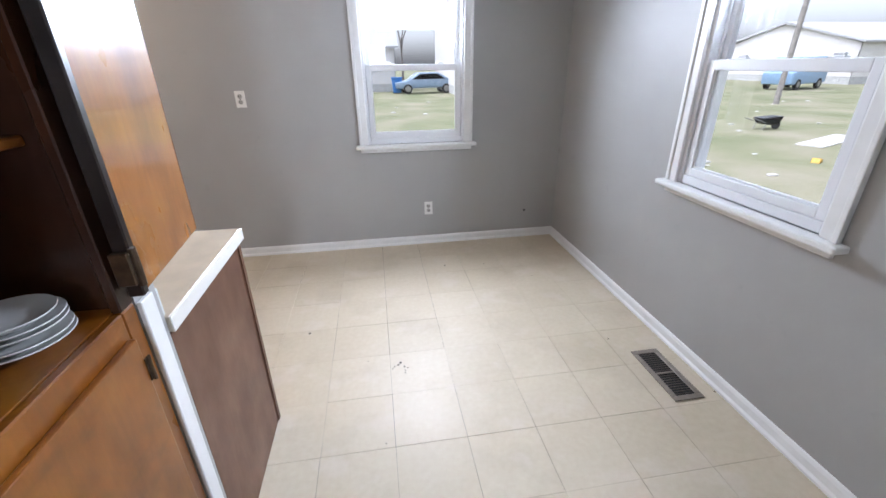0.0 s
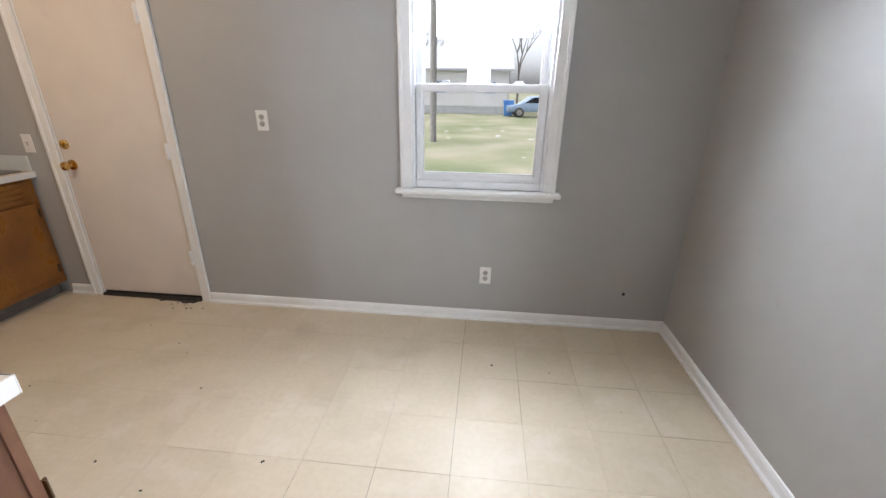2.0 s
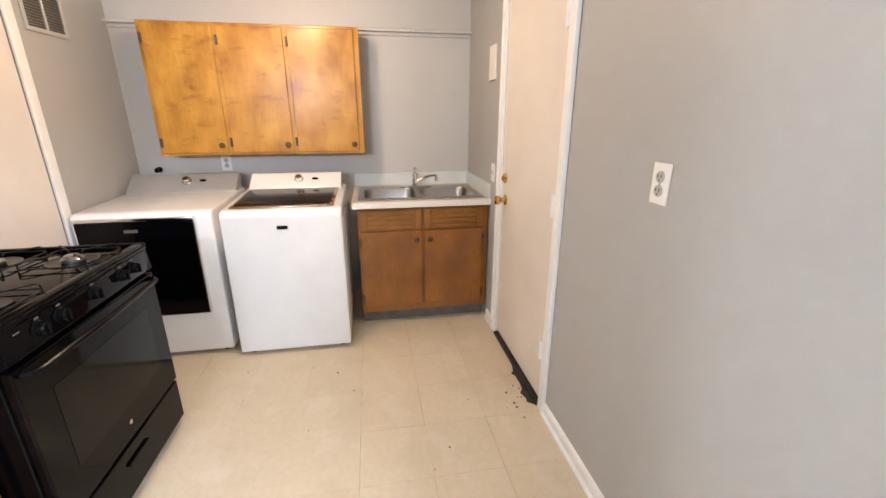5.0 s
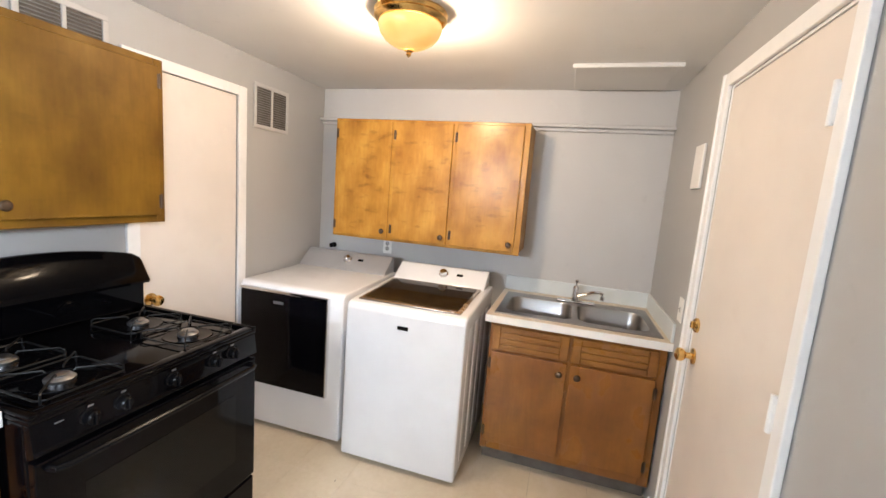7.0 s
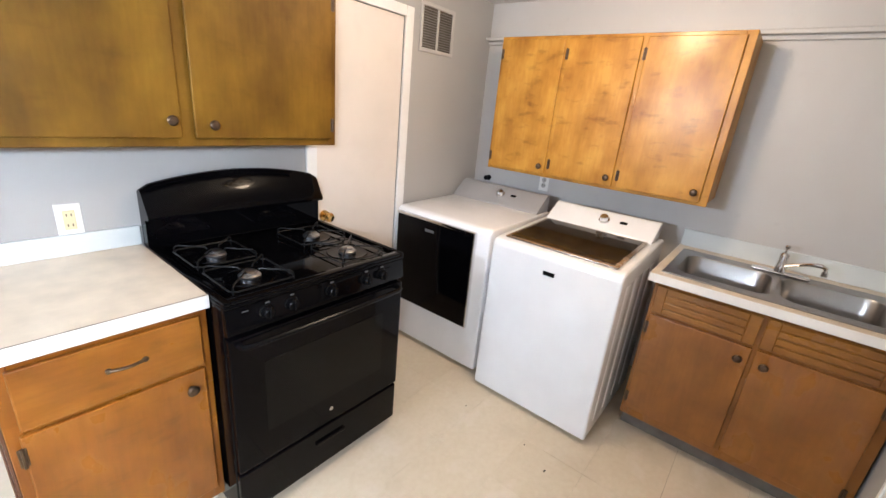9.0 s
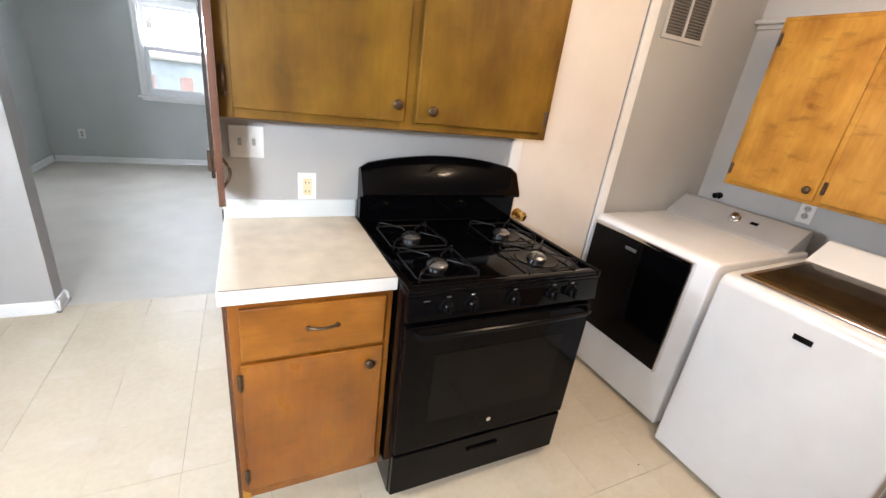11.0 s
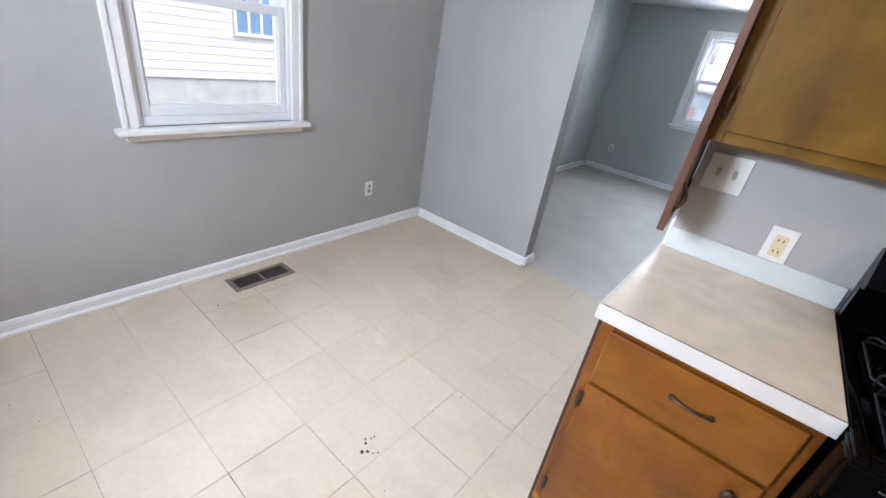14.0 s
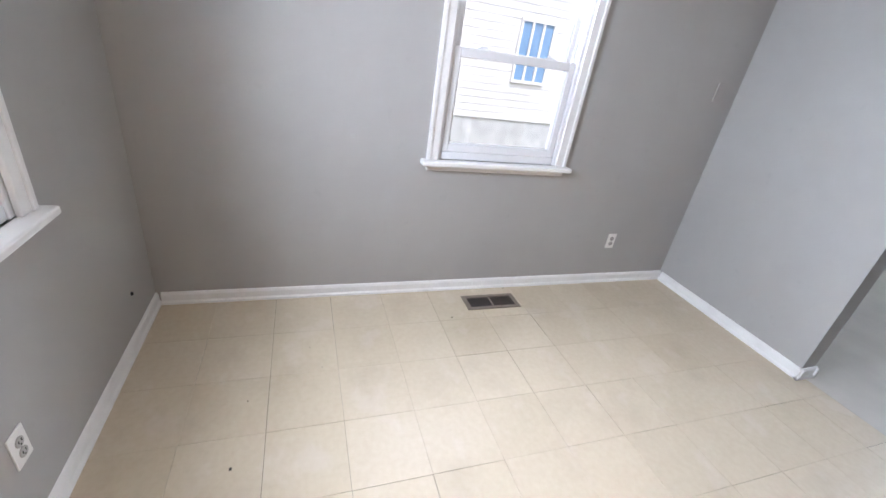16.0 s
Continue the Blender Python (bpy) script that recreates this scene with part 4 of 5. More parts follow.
def dryer():
    o = (-2.60, 1.38, 0)
    d = thing("clothes_dryer", o, "white front-load dryer with dark glass door, closed", "dryer")
    y0, y1, xf, xb = 1.035, 1.745, -2.252, -2.975
    body = Build().prism([(xf + 0.002, 0.025), (xf, 0.885), (xf - 0.012, 0.905), (xf - 0.04, 0.912), (xb, 0.925), (xb, 0.025)], "y", y0, y1, 0.012, 3)
    part(d, "body", body, ENAMEL, True, origin=o)
    for x in (xf - 0.06, xb + 0.06):
        for y in (y0 + 0.06, y1 - 0.06):
            part(d, "foot", Build().lathe([(0.022, 0), (0.022, 0.015), (0.010, 0.03)], (x, y, 0), "z", 12), KNOB_BLACK, origin=o)
    door = part(d, "door", Build().box(xf + 0.001, xf + 0.028, y0 + 0.028, y1 - 0.088, 0.292, 0.868, 0.010, 3), BLACK_GLASS, True, "dark tinted glass door", o)
    part(door, "door_trim", Build().box(xf + 0.004, xf + 0.030, y0 + 0.026, y1 - 0.086, 0.8685, 0.884, 0.003, 2).box(xf + 0.004, xf + 0.030, y1 - 0.0875, y1 - 0.080, 0.292, 0.884, 0.003, 2), CHROME, True, "chrome trim strip", o)
    part(door, "badge", Build().box(xf + 0.028, xf + 0.030, 1.30, 1.37, 0.805, 0.822, 0.0005), MARK, False, "small grey badge", o)
    con = Build()
    console(con, xb + 0.165, xb, y0 + 0.005, y1 - 0.02, 0.918, 1.035)
    part(d, "console", con, CONSOLE, True, "grey sloped control console", o)
    dial = part(d, "dial", Build().lathe([(0.030, 0), (0.030, 0.008), (0.024, 0.012), (0.023, 0.030), (0.019, 0.034), (0, 0.034)], (0, 0, 0), "z", 24), CHROME, True, "round chrome control dial")
    dial.matrix_local = Matrix.Translation((xb + 0.090 - o[0], 1.400 - o[1], 0.985)) @ Matrix.Rotation(radians(36), 4, "Y")
    disp = part(d, "display", Build().box(-0.010, 0.010, -0.02, 0.02, 0, 0.003, 0.001), BLACK_GLASS)
    disp.matrix_local = Matrix.Translation((xb + 0.085 - o[0], 1.500 - o[1], 0.991)) @ Matrix.Rotation(radians(36), 4, "Y")


washer()
dryer()


# ---- the china cupboard by the opening ----
def hutch():
    o = (-0.62, 0.60, 0)
    h = thing("china_cupboard", o, "built-in cupboard with shade-darkened inside, upper door open, plates inside", "cupboard")
    x0, x1, y0, y1 = -0.855, -0.385, 0.262, 0.920
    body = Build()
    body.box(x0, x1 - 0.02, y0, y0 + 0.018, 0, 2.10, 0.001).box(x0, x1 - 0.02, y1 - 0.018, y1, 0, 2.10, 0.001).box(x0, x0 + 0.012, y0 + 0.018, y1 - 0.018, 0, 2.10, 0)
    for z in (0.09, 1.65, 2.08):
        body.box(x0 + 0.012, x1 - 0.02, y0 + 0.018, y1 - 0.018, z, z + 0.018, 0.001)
    part(h, "carcass", body, WOOD_SHADED, origin=o)
    part(h, "shelf", Build().box(x0 + 0.013, x1 - 0.0205, y0 + 0.019, y1 - 0.019, 0.987, 1.005, 0.001), WOOD_BASE, False, "amber brown wooden cupboard floor", o)
    part(h, "shelf", Build().box(x0 + 0.013, x1 - 0.06, y0 + 0.019, y1 - 0.019, 1.335, 1.353, 0.003), WOOD_BASE, origin=o)
    face = Build().box(x1 - 0.02, x1, y1 - 0.045, y1, 0.0, 1.004, 0.003).box(x1 - 0.02, x1, y0, y0 + 0.045, 0.0, 2.10, 0.003)
    face.box(x1 - 0.0195, x1 - 0.0005, y0 + 0.045, y1 - 0.045, 0.935, 1.004, 0.003).box(x1 - 0.0195, x1 - 0.0005, y0 + 0.045, y1 - 0.045, 2.05, 2.10, 0.003).box(x1 - 0.0195, x1 - 0.0005, y0 + 0.045, y1 - 0.045, 0.0, 0.10, 0.003)
    part(h, "face_frame", face, WOOD_BASE, False, "red-brown face frame", o)
    part(h, "upper_stile", Build().box(x1 - 0.02, x1, y1 - 0.045, y1, 1.0045, 2.10, 0.003), WOOD_SHADED, False, "stile in the shade-darkened cupboard wood", o)
    low = part(h, "lower_door", Build().box(x1 + 0.0005, x1 + 0.016, y0 + 0.03, y1 - 0.055, 0.085, 0.950, 0.004, 2), WOOD_BASE, origin=o)
    for z in (0.18, 0.87):
        hinge_on(low, (x1 + 0.015, y1 - 0.05, z), "x", 1, o)
    # upper door, swung right round on its hinges over the end of the wall
    leaf = Build().box(-0.374, -0.357, 0.905, 1.268, 1.035, 2.03, 0.003, 2)
    up = part(h, "upper_door", leaf, DOOR_GLOSS, False, "glossy orange-brown door, wide open", o)
    back = Build().box(-0.3768, -0.3742, 0.906, 1.2702, 1.036, 2.029, 0.0005).box(-0.3742, -0.357, 1.2682, 1.2702, 1.036, 2.029, 0.0005)
    part(up, "back_veneer", back, PANEL, False, "dull dark brown back of the door", o)
    part(up, "stile_edge", Build().box(-0.380, -0.350, 0.882, 0.9045, 1.035, 2.03, 0.003), EDGE_DARK, False, "dark hinge edge", o)
    for z in (1.10, 1.92):
        b = Build().box(-0.384, -0.350, 0.868, 0.886, z - 0.035, z + 0.035, 0.003).lathe([(0.008, -0.04), (0.008, 0.04)], (-0.348, 0.885, z), "z", 10).box(-0.3565, -0.352, 0.886, 0.915, z - 0.022, z + 0.022, 0.002)
        part(up, "hinge", b, BRONZE, False, "dark bronze wrap hinge", o)
    pivot = Vector((-0.366 - o[0], 0.905 - o[1], 0))
    up.matrix_local = Matrix.Translation(pivot + Vector((0.012, 0, 0))) @ Matrix.Rotation(radians(5.0), 4, "Z") @ Matrix.Translation(-pivot)
    bow_handle(up, (-0.3745, 1.245, 1.10), (-0.3745, 1.245, 1.18), (-0.022, 0, 0), o)


EDGE_DARK = surface("nearly_black_stain", (0.018, 0.010, 0.007), 0.35, vary=0.3, scale=12)
DOOR_GLOSS = wood("glossy_orange_birch", (0.22, 0.076, 0.010), (0.31, 0.112, 0.014), (0.39, 0.155, 0.022), rough=0.3, coat=1.0, blotch=0.0, spec=0.1)
DOOR_GLOSS.node_tree.nodes["Principled BSDF"].inputs["Coat IOR"].default_value = 2.1
DOOR_GLOSS.node_tree.nodes["Principled BSDF"].inputs["Coat Roughness"].default_value = 0.03
hutch()


def plate(name, at, r, label):
    prof = [(r * 0.55, 0), (r * 0.60, 0.003), (r * 0.97, 0.016), (r, 0.018), (r * 0.985, 0.020), (r * 0.62, 0.008), (r * 0.5, 0.006), (0, 0.006)]
    ob = solid(name, Build().lathe(prof, (0, 0, 0), "z", 40), CHINA, label, "plate", smooth=True)
    ob.location = at
    ob["group"] = "stack of plates in the cupboard"


for i, (r, dx, dy) in enumerate(((0.084, 0, 0), (0.080, 0.006, -0.004), (0.080, -0.004, 0.005), (0.078, 0.002, 0.0), (0.070, 0.004, -0.006))):
    plate("plate", (-0.505 + dx, 0.79 + dy, 1.0055 + 0.0125 * i), r, "white china plate stacked in the cupboard")


# ---- fixtures on walls, floor and ceiling ----
def cover_plate(name, m, kind, label, group):
    """A wall plate: its face looks along -y, its middle is its origin."""
    w = 0.058 if kind == "double" else 0.035
    t = thing(name, (0, 0, 0), label, "outlet" if "outlet" in name else "switch", group, "", m)
    part(t, "plate", Build().box(-w, w, -0.006, -0.0003, -0.057, 0.057, 0.004, 3), PLATE)
    if kind == "duplex":
        for z in (-0.019, 0.019):
            f = part(t, "receptacle", Build().lathe([(0.0165, 0), (0.0165, -0.003), (0.0155, -0.004), (0, -0.004)], (0, -0.006, z), "y", 20), SOCKET, False, "grey receptacle face")
            part(f, "slots", Build().box(-0.008, -0.005, -0.0105, -0.0098, z - 0.002, z + 0.008, 0).box(0.005, 0.008, -0.0105, -0.0098, z - 0.002, z + 0.008, 0).lathe([(0.0025, 0), (0.0025, -0.0006)], (0, -0.0099, z - 0.008), "y", 8), SLOT)
        part(t, "screw", Build().lathe([(0.003, 0), (0.003, -0.001)], (0, -0.006, 0), "y", 10), CHROME)
    elif kind == "block":
        f = part(t, "receptacle", Build().box(-0.0165, 0.0165, -0.010, -0.006, -0.034, 0.034, 0.002, 2), IVORY, False, "yellowed ivory receptacle")
        for z in (-0.018, 0.018):
            part(f, "slots", Build().box(-0.008, -0.005, -0.0106, -0.0098, z - 0.004, z + 0.005, 0).box(0.005, 0.008, -0.0106, -0.0098, z - 0.004, z + 0.005, 0), SLOT)
    else:
        for x in ((-0.023, 0.023) if kind == "double" else (0,)):
            part(t, "toggle", Build().box(x - 0.006, x + 0.006, -0.008, -0.006, -0.013, 0.013, 0.001).prism([(-0.0075, -0.004), (-0.018, 0.005), (-0.018, 0.010), (-0.0075, 0.007)], "x", x - 0.004, x + 0.004, 0.001, 1), SOCKET)
    return t


first = cover_plate("wall_outlet", pose(-0.803, NORTH, 1.240), "duplex", "white duplex wall outlet with grey sockets", "white duplex outlets")
for m in (pose(0.547, NORTH, 0.323), pose(EAST, 0.563, 0.346, 0, 0, -90), pose(1.39, FAR, 0.35, 0, 0, 180), pose(WEST, 1.60, 1.085, 0, 0, 90)):
    copy_thing(first, m)
cover_plate("counter_outlet", pose(-0.676, SOUTH, 1.035, 0, 0, 180), "block", "white plate with yellowed ivory outlet over the counter", "")
cover_plate("light_switch", pose(-0.466, SOUTH, 1.200, 0, 0, 180), "double", "white double toggle switch plate over the counter", "")
cover_plate("light_switch", pose(-2.395, NORTH, 1.065), "single", "white toggle switch plate beside the door", "")

chime = thing("door_chime", (-2.465, NORTH, 1.73), "plain white plastic door chime box on the wall", "door chime")
part(chime, "cover", Build().box(-0.065, 0.065, -0.014, -0.0005, -0.10, 0.10, 0.005, 3), PLATE)
part(chime, "bottom_slot", Build().box(-0.05, 0.05, -0.012, -0.004, -0.1025, -0.1005, 0), SLOT)

ledge = Build().box(WEST + 0.0005, WEST + 0.020, SOUTH + 0.001, NORTH - 0.001, 1.969, 2.012, 0.003).box(WEST + 0.020, WEST + 0.058, SOUTH + 0.001, NORTH - 0.001, 1.990, 2.012, 0.006, 3)
solid("ledge_trim", ledge, GREY_WALL_LIT, "grey painted ledge moulding along the kitchen wall", "trim", "structure")


def floor_register():
    o = (1.508, 1.532, 0)
    v = thing("floor_register", o, "taupe metal floor vent with open louvres", "floor vent")
    x0, x1, y0, y1 = 1.432, 1.586, 1.347, 1.717
    f = Build()
    for a in ((x0, x1, y0, y0 + 0.03), (x0, x1, y1 - 0.03, y1), (x0, x0 + 0.028, y0 + 0.03, y1 - 0.03), (x1 - 0.028, x1, y0 + 0.03, y1 - 0.03), (x0 + 0.028, x1 - 0.028, 1.525, 1.539)):
        f.box(*a, 0.0012, 0.007, 0.002)
    part(v, "frame", f, VENT, origin=o)
    # Flat black sheet in place of a shaded opening under the louvres.
    part(v, "duct", Build().box(x0 + 0.02, x1 - 0.02, y0 + 0.02, y1 - 0.02, 0.0011, 0.0016, 0), SLOT, False, "black sheet standing for the shaded duct", o)
    for a, b in ((y0 + 0.034, 1.521), (1.543, y1 - 0.034)):
        for i in range(9):
            y = a + (b - a) * (i + 0.5) / 9
            part(v, "louvre", Build().box(x0 + 0.029, x1 - 0.029, y - 0.0016, y + 0.0016, 0.0017, 0.0040, 0), LOUVRE, origin=o)


floor_register()


def air_grille(x0, x1, z0, z1):
    o = ((x0 + x1) / 2, SOUTH, (z0 + z1) / 2)
    g = thing("air_grille", o, "dusty grey return-air grille high on the wall", "air vent", "return-air grilles")
    f = Build()
    xm = o[0]
    for a in ((x0, x1, z0, z0 + 0.022), (x0, x1, z1 - 0.022, z1), (x0, x0 + 0.022, z0 + 0.022, z1 - 0.022), (x1 - 0.022, x1, z0 + 0.022, z1 - 0.022), (xm - 0.008, xm + 0.008, z0 + 0.022, z1 - 0.022)):
        f.box(a[0], a[1], SOUTH + 0.0005, SOUTH + 0.010, a[2], a[3], 0.002)
    part(g, "frame", f, GRILLE, origin=o)
    part(g, "backing", Build().box(x0 + 0.015, x1 - 0.015, SOUTH + 0.0006, SOUTH + 0.0016, z0 + 0.015, z1 - 0.015, 0), TOE, origin=o)
    n = int((z1 - z0 - 0.05) / 0.014)
    for i in range(n):
        z = z0 + 0.030 + i * 0.014
        for a, b in ((x0 + 0.023, xm - 0.009), (xm + 0.009, x1 - 0.023)):
            part(g, "louvre", Build().prism([(SOUTH + 0.002, z + 0.006), (SOUTH + 0.009, z), (SOUTH + 0.009, z + 0.001), (SOUTH + 0.002, z + 0.007)], "x", a, b), GRILLE_SLAT, origin=o)


air_grille(-2.69, -2.375, 1.826, 2.092)
air_grille(-1.56, -1.25, 1.86, 2.125)


def ceiling_lamp():
    l = thing("ceiling_lamp", LAMP, "brass flush ceiling lamp with ribbed amber glass, lit", "ceiling lamp")
    part(l, "base_ring", Build().lathe([(0.146, -0.0005), (0.150, -0.008), (0.143, -0.020), (0.148, -0.028), (0.137, -0.042), (0.129, -0.046), (0.09, -0.046), (0.0, -0.046)], LAMP, "z", 48), BRASS, True, "stepped brass ring", LAMP)
    dome = Build().lathe([(0.125, -0.047), (0.127, -0.060), (0.120, -0.082), (0.100, -0.108), (0.070, -0.128), (0.036, -0.140), (0.012, -0.143), (0.0, -0.143)], LAMP, "z", 72, 0.02)
    shade = part(l, "shade", dome, GLOW, True, "ribbed amber glass bowl", LAMP)
    shade.visible_shadow = False
    part(l, "finial", Build().lathe([(0.016, -0.144), (0.018, -0.149), (0.009, -0.155), (0.011, -0.163), (0.004, -0.172), (0.0, -0.173)], LAMP, "z", 16), BRASS, True, "turned brass finial", LAMP)


ceiling_lamp()

hole = Build().lathe([(0.010, 0.0), (0.009, -0.003), (0.005, -0.008), (0.0, -0.008)], (1.414, NORTH - 0.0003, 0.247), "y", 12)
solid("cable_stub", hole, SLOT, "dark cable stub sticking out of the grey wall", "cable")

crumbs = Build()
for cx, cy, spread, count in ((0.183, 1.80, 0.022, 8), (-0.338, 2.209, 0.008, 3), (-0.56, 1.862, 0.04, 5), (0.75, 2.05, 0.5, 8), (-1.2, 2.3, 0.9, 10), (-1.5, 3.38, 0.10, 16), (-1.0, 2.75, 0.4, 5)):
    for _ in range(count):
        x, y, r = random.gauss(cx, spread), random.gauss(cy, spread), random.uniform(0.0018, 0.0055)
        if y > NORTH - 0.03:
            continue
        crumbs.box(x - r, x + r * random.uniform(0.4, 1.4), y - r, y + r * random.uniform(0.4, 1.2), 0.0008, 0.0012 + r * 0.6, 0.0004)
solid("torn_weatherstrip", Build().prism([(-1.80, 3.418), (-1.74, 3.405), (-1.722, 3.388), (-1.70, 3.402), (-1.64, 3.404), (-1.58, 3.400), (-1.545, 3.378), (-1.50, 3.392), (-1.47, 3.386), (-1.45, 3.418)], "z", 0.001, 0.009, 0.002, 1),
      SILL_DARK, "torn dark rubber strip lying along the threshold", "weatherstrip")
solid("blank_plate", Build().box(EAST - 0.007, EAST - 0.0003, 0.08, 0.15, 1.36, 1.475, 0.003, 2), GREY_WALL, "blank cover plate painted over in wall grey", "cover plate")
solid("gas_valve", Build().lathe([(0.020, 0.0003), (0.020, 0.012), (0.012, 0.016), (0.012, 0.035), (0.017, 0.038), (0.017, 0.048), (0.0, 0.050)], (WEST, 1.14, 1.045), "x", 18), KNOB_BLACK, "small black valve cap on the wall above the dryer", "valve", smooth=True)
solid("floor_crumbs", crumbs, DIRT, "dark crumbs and grit scattered on the tile floor", "debris", "stuff")


# ---- outdoors ----
GROUND = -0.45
solid("ground", Build().box(-400, 400, -400, 400, GROUND - 0.5, GROUND, 0), LAWN, "patchy winter lawn reaching to the horizon", "lawn", "structure")


def house(name, x0, x1, y0, y1, eave, ridge, along, label, windows=(), depth=0.14):
    """A white-sided house with a low gable roof; windows: (side, from, to, bottom, top)."""
    o = ((x0 + x1) / 2, (y0 + y1) / 2, GROUND)
    h = thing(name, o, label, "house")
    part(h, "foundation", Build().box(x0 + 0.03, x1 - 0.03, y0 + 0.03, y1 - 0.03, GROUND, 0.12, 0), BLOCK, origin=o)
    walls = Build()
    z = 0.12
    while z < eave:
        for a in ((x0, x1, y0, y0 + 0.05), (x0, x1, y1 - 0.05, y1), (x0, x0 + 0.05, y0, y1), (x1 - 0.05, x1, y0, y1)):
            walls.box(*a, z, min(z + depth - 0.012, eave), 0)
        z += depth
    walls.box(x0 + 0.02, x1 - 0.02, y0 + 0.02, y1 - 0.02, 0.12, eave, 0)
    part(h, "wall", walls, SIDING, origin=o)
    roof = Build()
    if along == "x":
        m = (y0 + y1) / 2
        roof.prism([(y0 - 0.4, eave), (m, ridge), (y1 + 0.4, eave), (y1 + 0.4, eave + 0.15), (m, ridge + 0.18), (y0 - 0.4, eave + 0.15)], "x", x0 - 0.3, x1 + 0.3)
    else:
        m = (x0 + x1) / 2
        roof.prism([(x0 - 0.4, eave), (m, ridge), (x1 + 0.4, eave), (x1 + 0.4, eave + 0.15), (m, ridge + 0.18), (x0 - 0.4, eave + 0.15)], "y", y0 - 0.3, y1 + 0.3)
    part(h, "roof", roof, ROOF, origin=o)
    gable = Build()
    for e in (0, 1):
        if along == "x":
            gable.prism([(y0, eave - 0.01), ((y0 + y1) / 2, ridge), (y1, eave - 0.01)], "x", (x0, x1 - 0.1)[e], (x0 + 0.1, x1)[e])
        else:
            gable.prism([(x0, eave - 0.01), ((x0 + x1) / 2, ridge), (x1, eave - 0.01)], "y", (y0, y1 - 0.1)[e], (y0 + 0.1, y1)[e])
    part(h, "gable", gable, SIDING, origin=o)
    for side, a, b, z0, z1 in windows:
        f, g = Build(), Build()
        for k in range(4):
            q = a + (b - a) * k / 3
            if side == "w":
                f.box(x0 - 0.05, x0 - 0.001, q - 0.025, q + 0.025, z0, z1, 0)
            else:
                f.box(q - 0.025, q + 0.025, y0 - 0.05, y0 - 0.001, z0, z1, 0)
        for q in (z0, (z0 + z1) / 2 - 0.1, z1):
            if side == "w":
                f.box(x0 - 0.055, x0 - 0.001, a - 0.03, b + 0.03, q - 0.03, q + 0.03, 0)
            else:
                f.box(a - 0.03, b + 0.03, y0 - 0.055, y0 - 0.001, q - 0.03, q + 0.03, 0)
        if side == "w":
            g.box(x0 - 0.02, x0 - 0.002, a, b, z0, z1, 0)
        else:
            g.box(a, b, y0 - 0.02, y0 - 0.002, z0, z1, 0)
        w = part(h, "window", f, SIDING, False, "white gridded window", o)
        part(w, "panes", g, BLUE_PANE, False, "blue reflecting panes", o)


house("neighbour_house", 8.0, 16.0, -9.0, 1.4, 3.3, 5.2, "y", "white-sided neighbour house with blue gridded window", [("w", -2.28, -1.53, 0.93, 2.08)])
house("far_house", -14.0, 2.0, 34.5, 42.0, 2.6, 4.4, "x", "long white house across the lawn", [("s", -9, -8, 1.0, 2.0), ("s", -3.5, -2.7, 1.0, 1.9), ("s", 0.2, 1.0, 1.0, 1.9)], 0.3)
house("far_house", 5.6, 16.0, 28.0, 38.0, 5.2, 7.2, "x", "two-storey white house across the lawn", [("s", 6.8, 7.6, 0.9, 2.1), ("s", 9.5, 10.4, 0.9, 2.1), ("s", 7.2, 8.0, 3.6, 4.8)], 0.3)
house("far_house", 38.0, 60.0, 30.0, 44.0, 2.6, 4.4, "x", "white house beyond the side lawn", [("s", 42, 43, 1.0, 2.0), ("s", 50, 51, 1.0, 2.0)], 0.3)


def car(at, turn):
    c = thing("parked_car", at, "pale blue sedan parked by the white house", "car", "", "", pose(*at, 0, 0, turn))
    body = Build().prism([(-2.2, 0.35), (-2.25, 0.75), (-1.3, 0.90), (-0.6, 1.38), (0.8, 1.40), (1.6, 0.98), (2.2, 0.92), (2.25, 0.40)], "y", -0.85, 0.85, 0.08, 3)
    b = part(c, "body", body, CAR_PAINT, True)
    part(c, "side_window", Build().prism([(-1.05, 0.95), (-0.5, 1.30), (0.75, 1.31), (1.3, 0.98)], "y", -0.862, 0.862), BLACK_GLASS)
    for x in (-1.4, 1.4):
        for y in (-0.8, 0.8):
            w = part(c, "wheel", Build().lathe([(0.20, -0.1), (0.32, -0.1), (0.33, 0.0), (0.32, 0.1), (0.20, 0.1)], (x, y, 0.33), "y", 20), TYRE, True)
            part(w, "rim", Build().lathe([(0.20, -0.105), (0.05, -0.11), (0.0, -0.11)], (x, y, 0.33), "y", 14), STEEL)


car((4.0, 32.2, GROUND), 4)
bin_ob = thing("blue_bin", (1.95, 32.4, GROUND), "blue plastic wheeled bin by the white house", "bin")
part(bin_ob, "body", Build().prism([(-0.28, 0.05), (0.28, 0.05), (0.36, 1.0), (-0.36, 1.0)], "y", -0.35, 0.35, 0.03, 2), BLUE_PLASTIC)
part(bin_ob, "lid", Build().box(-0.4, 0.4, -0.4, 0.4, 1.0, 1.1, 0.03, 2), BLUE_PLASTIC)
for wx in (-0.25, 0.25):
    part(bin_ob, "wheel", Build().lathe([(0.12, -0.03), (0.12, 0.03)], (wx, 0.33, 0.12), "x", 14), TYRE)


def utility_pole(at, height):
    p = thing("utility_pole", at, "weathered wooden utility pole standing in the lawn", "pole")
    part(p, "post", Build().lathe([(0.12, 0), (0.11, height * 0.5), (0.08, height)], (0, 0, 0), "z", 14), POLE, True)
    part(p, "crossarm", Build().box(-1.0, 1.0, -0.06, 0.06, height - 0.8, height - 0.68, 0.01), POLE)


utility_pole((-1.46, 16.6, GROUND), 9.0)
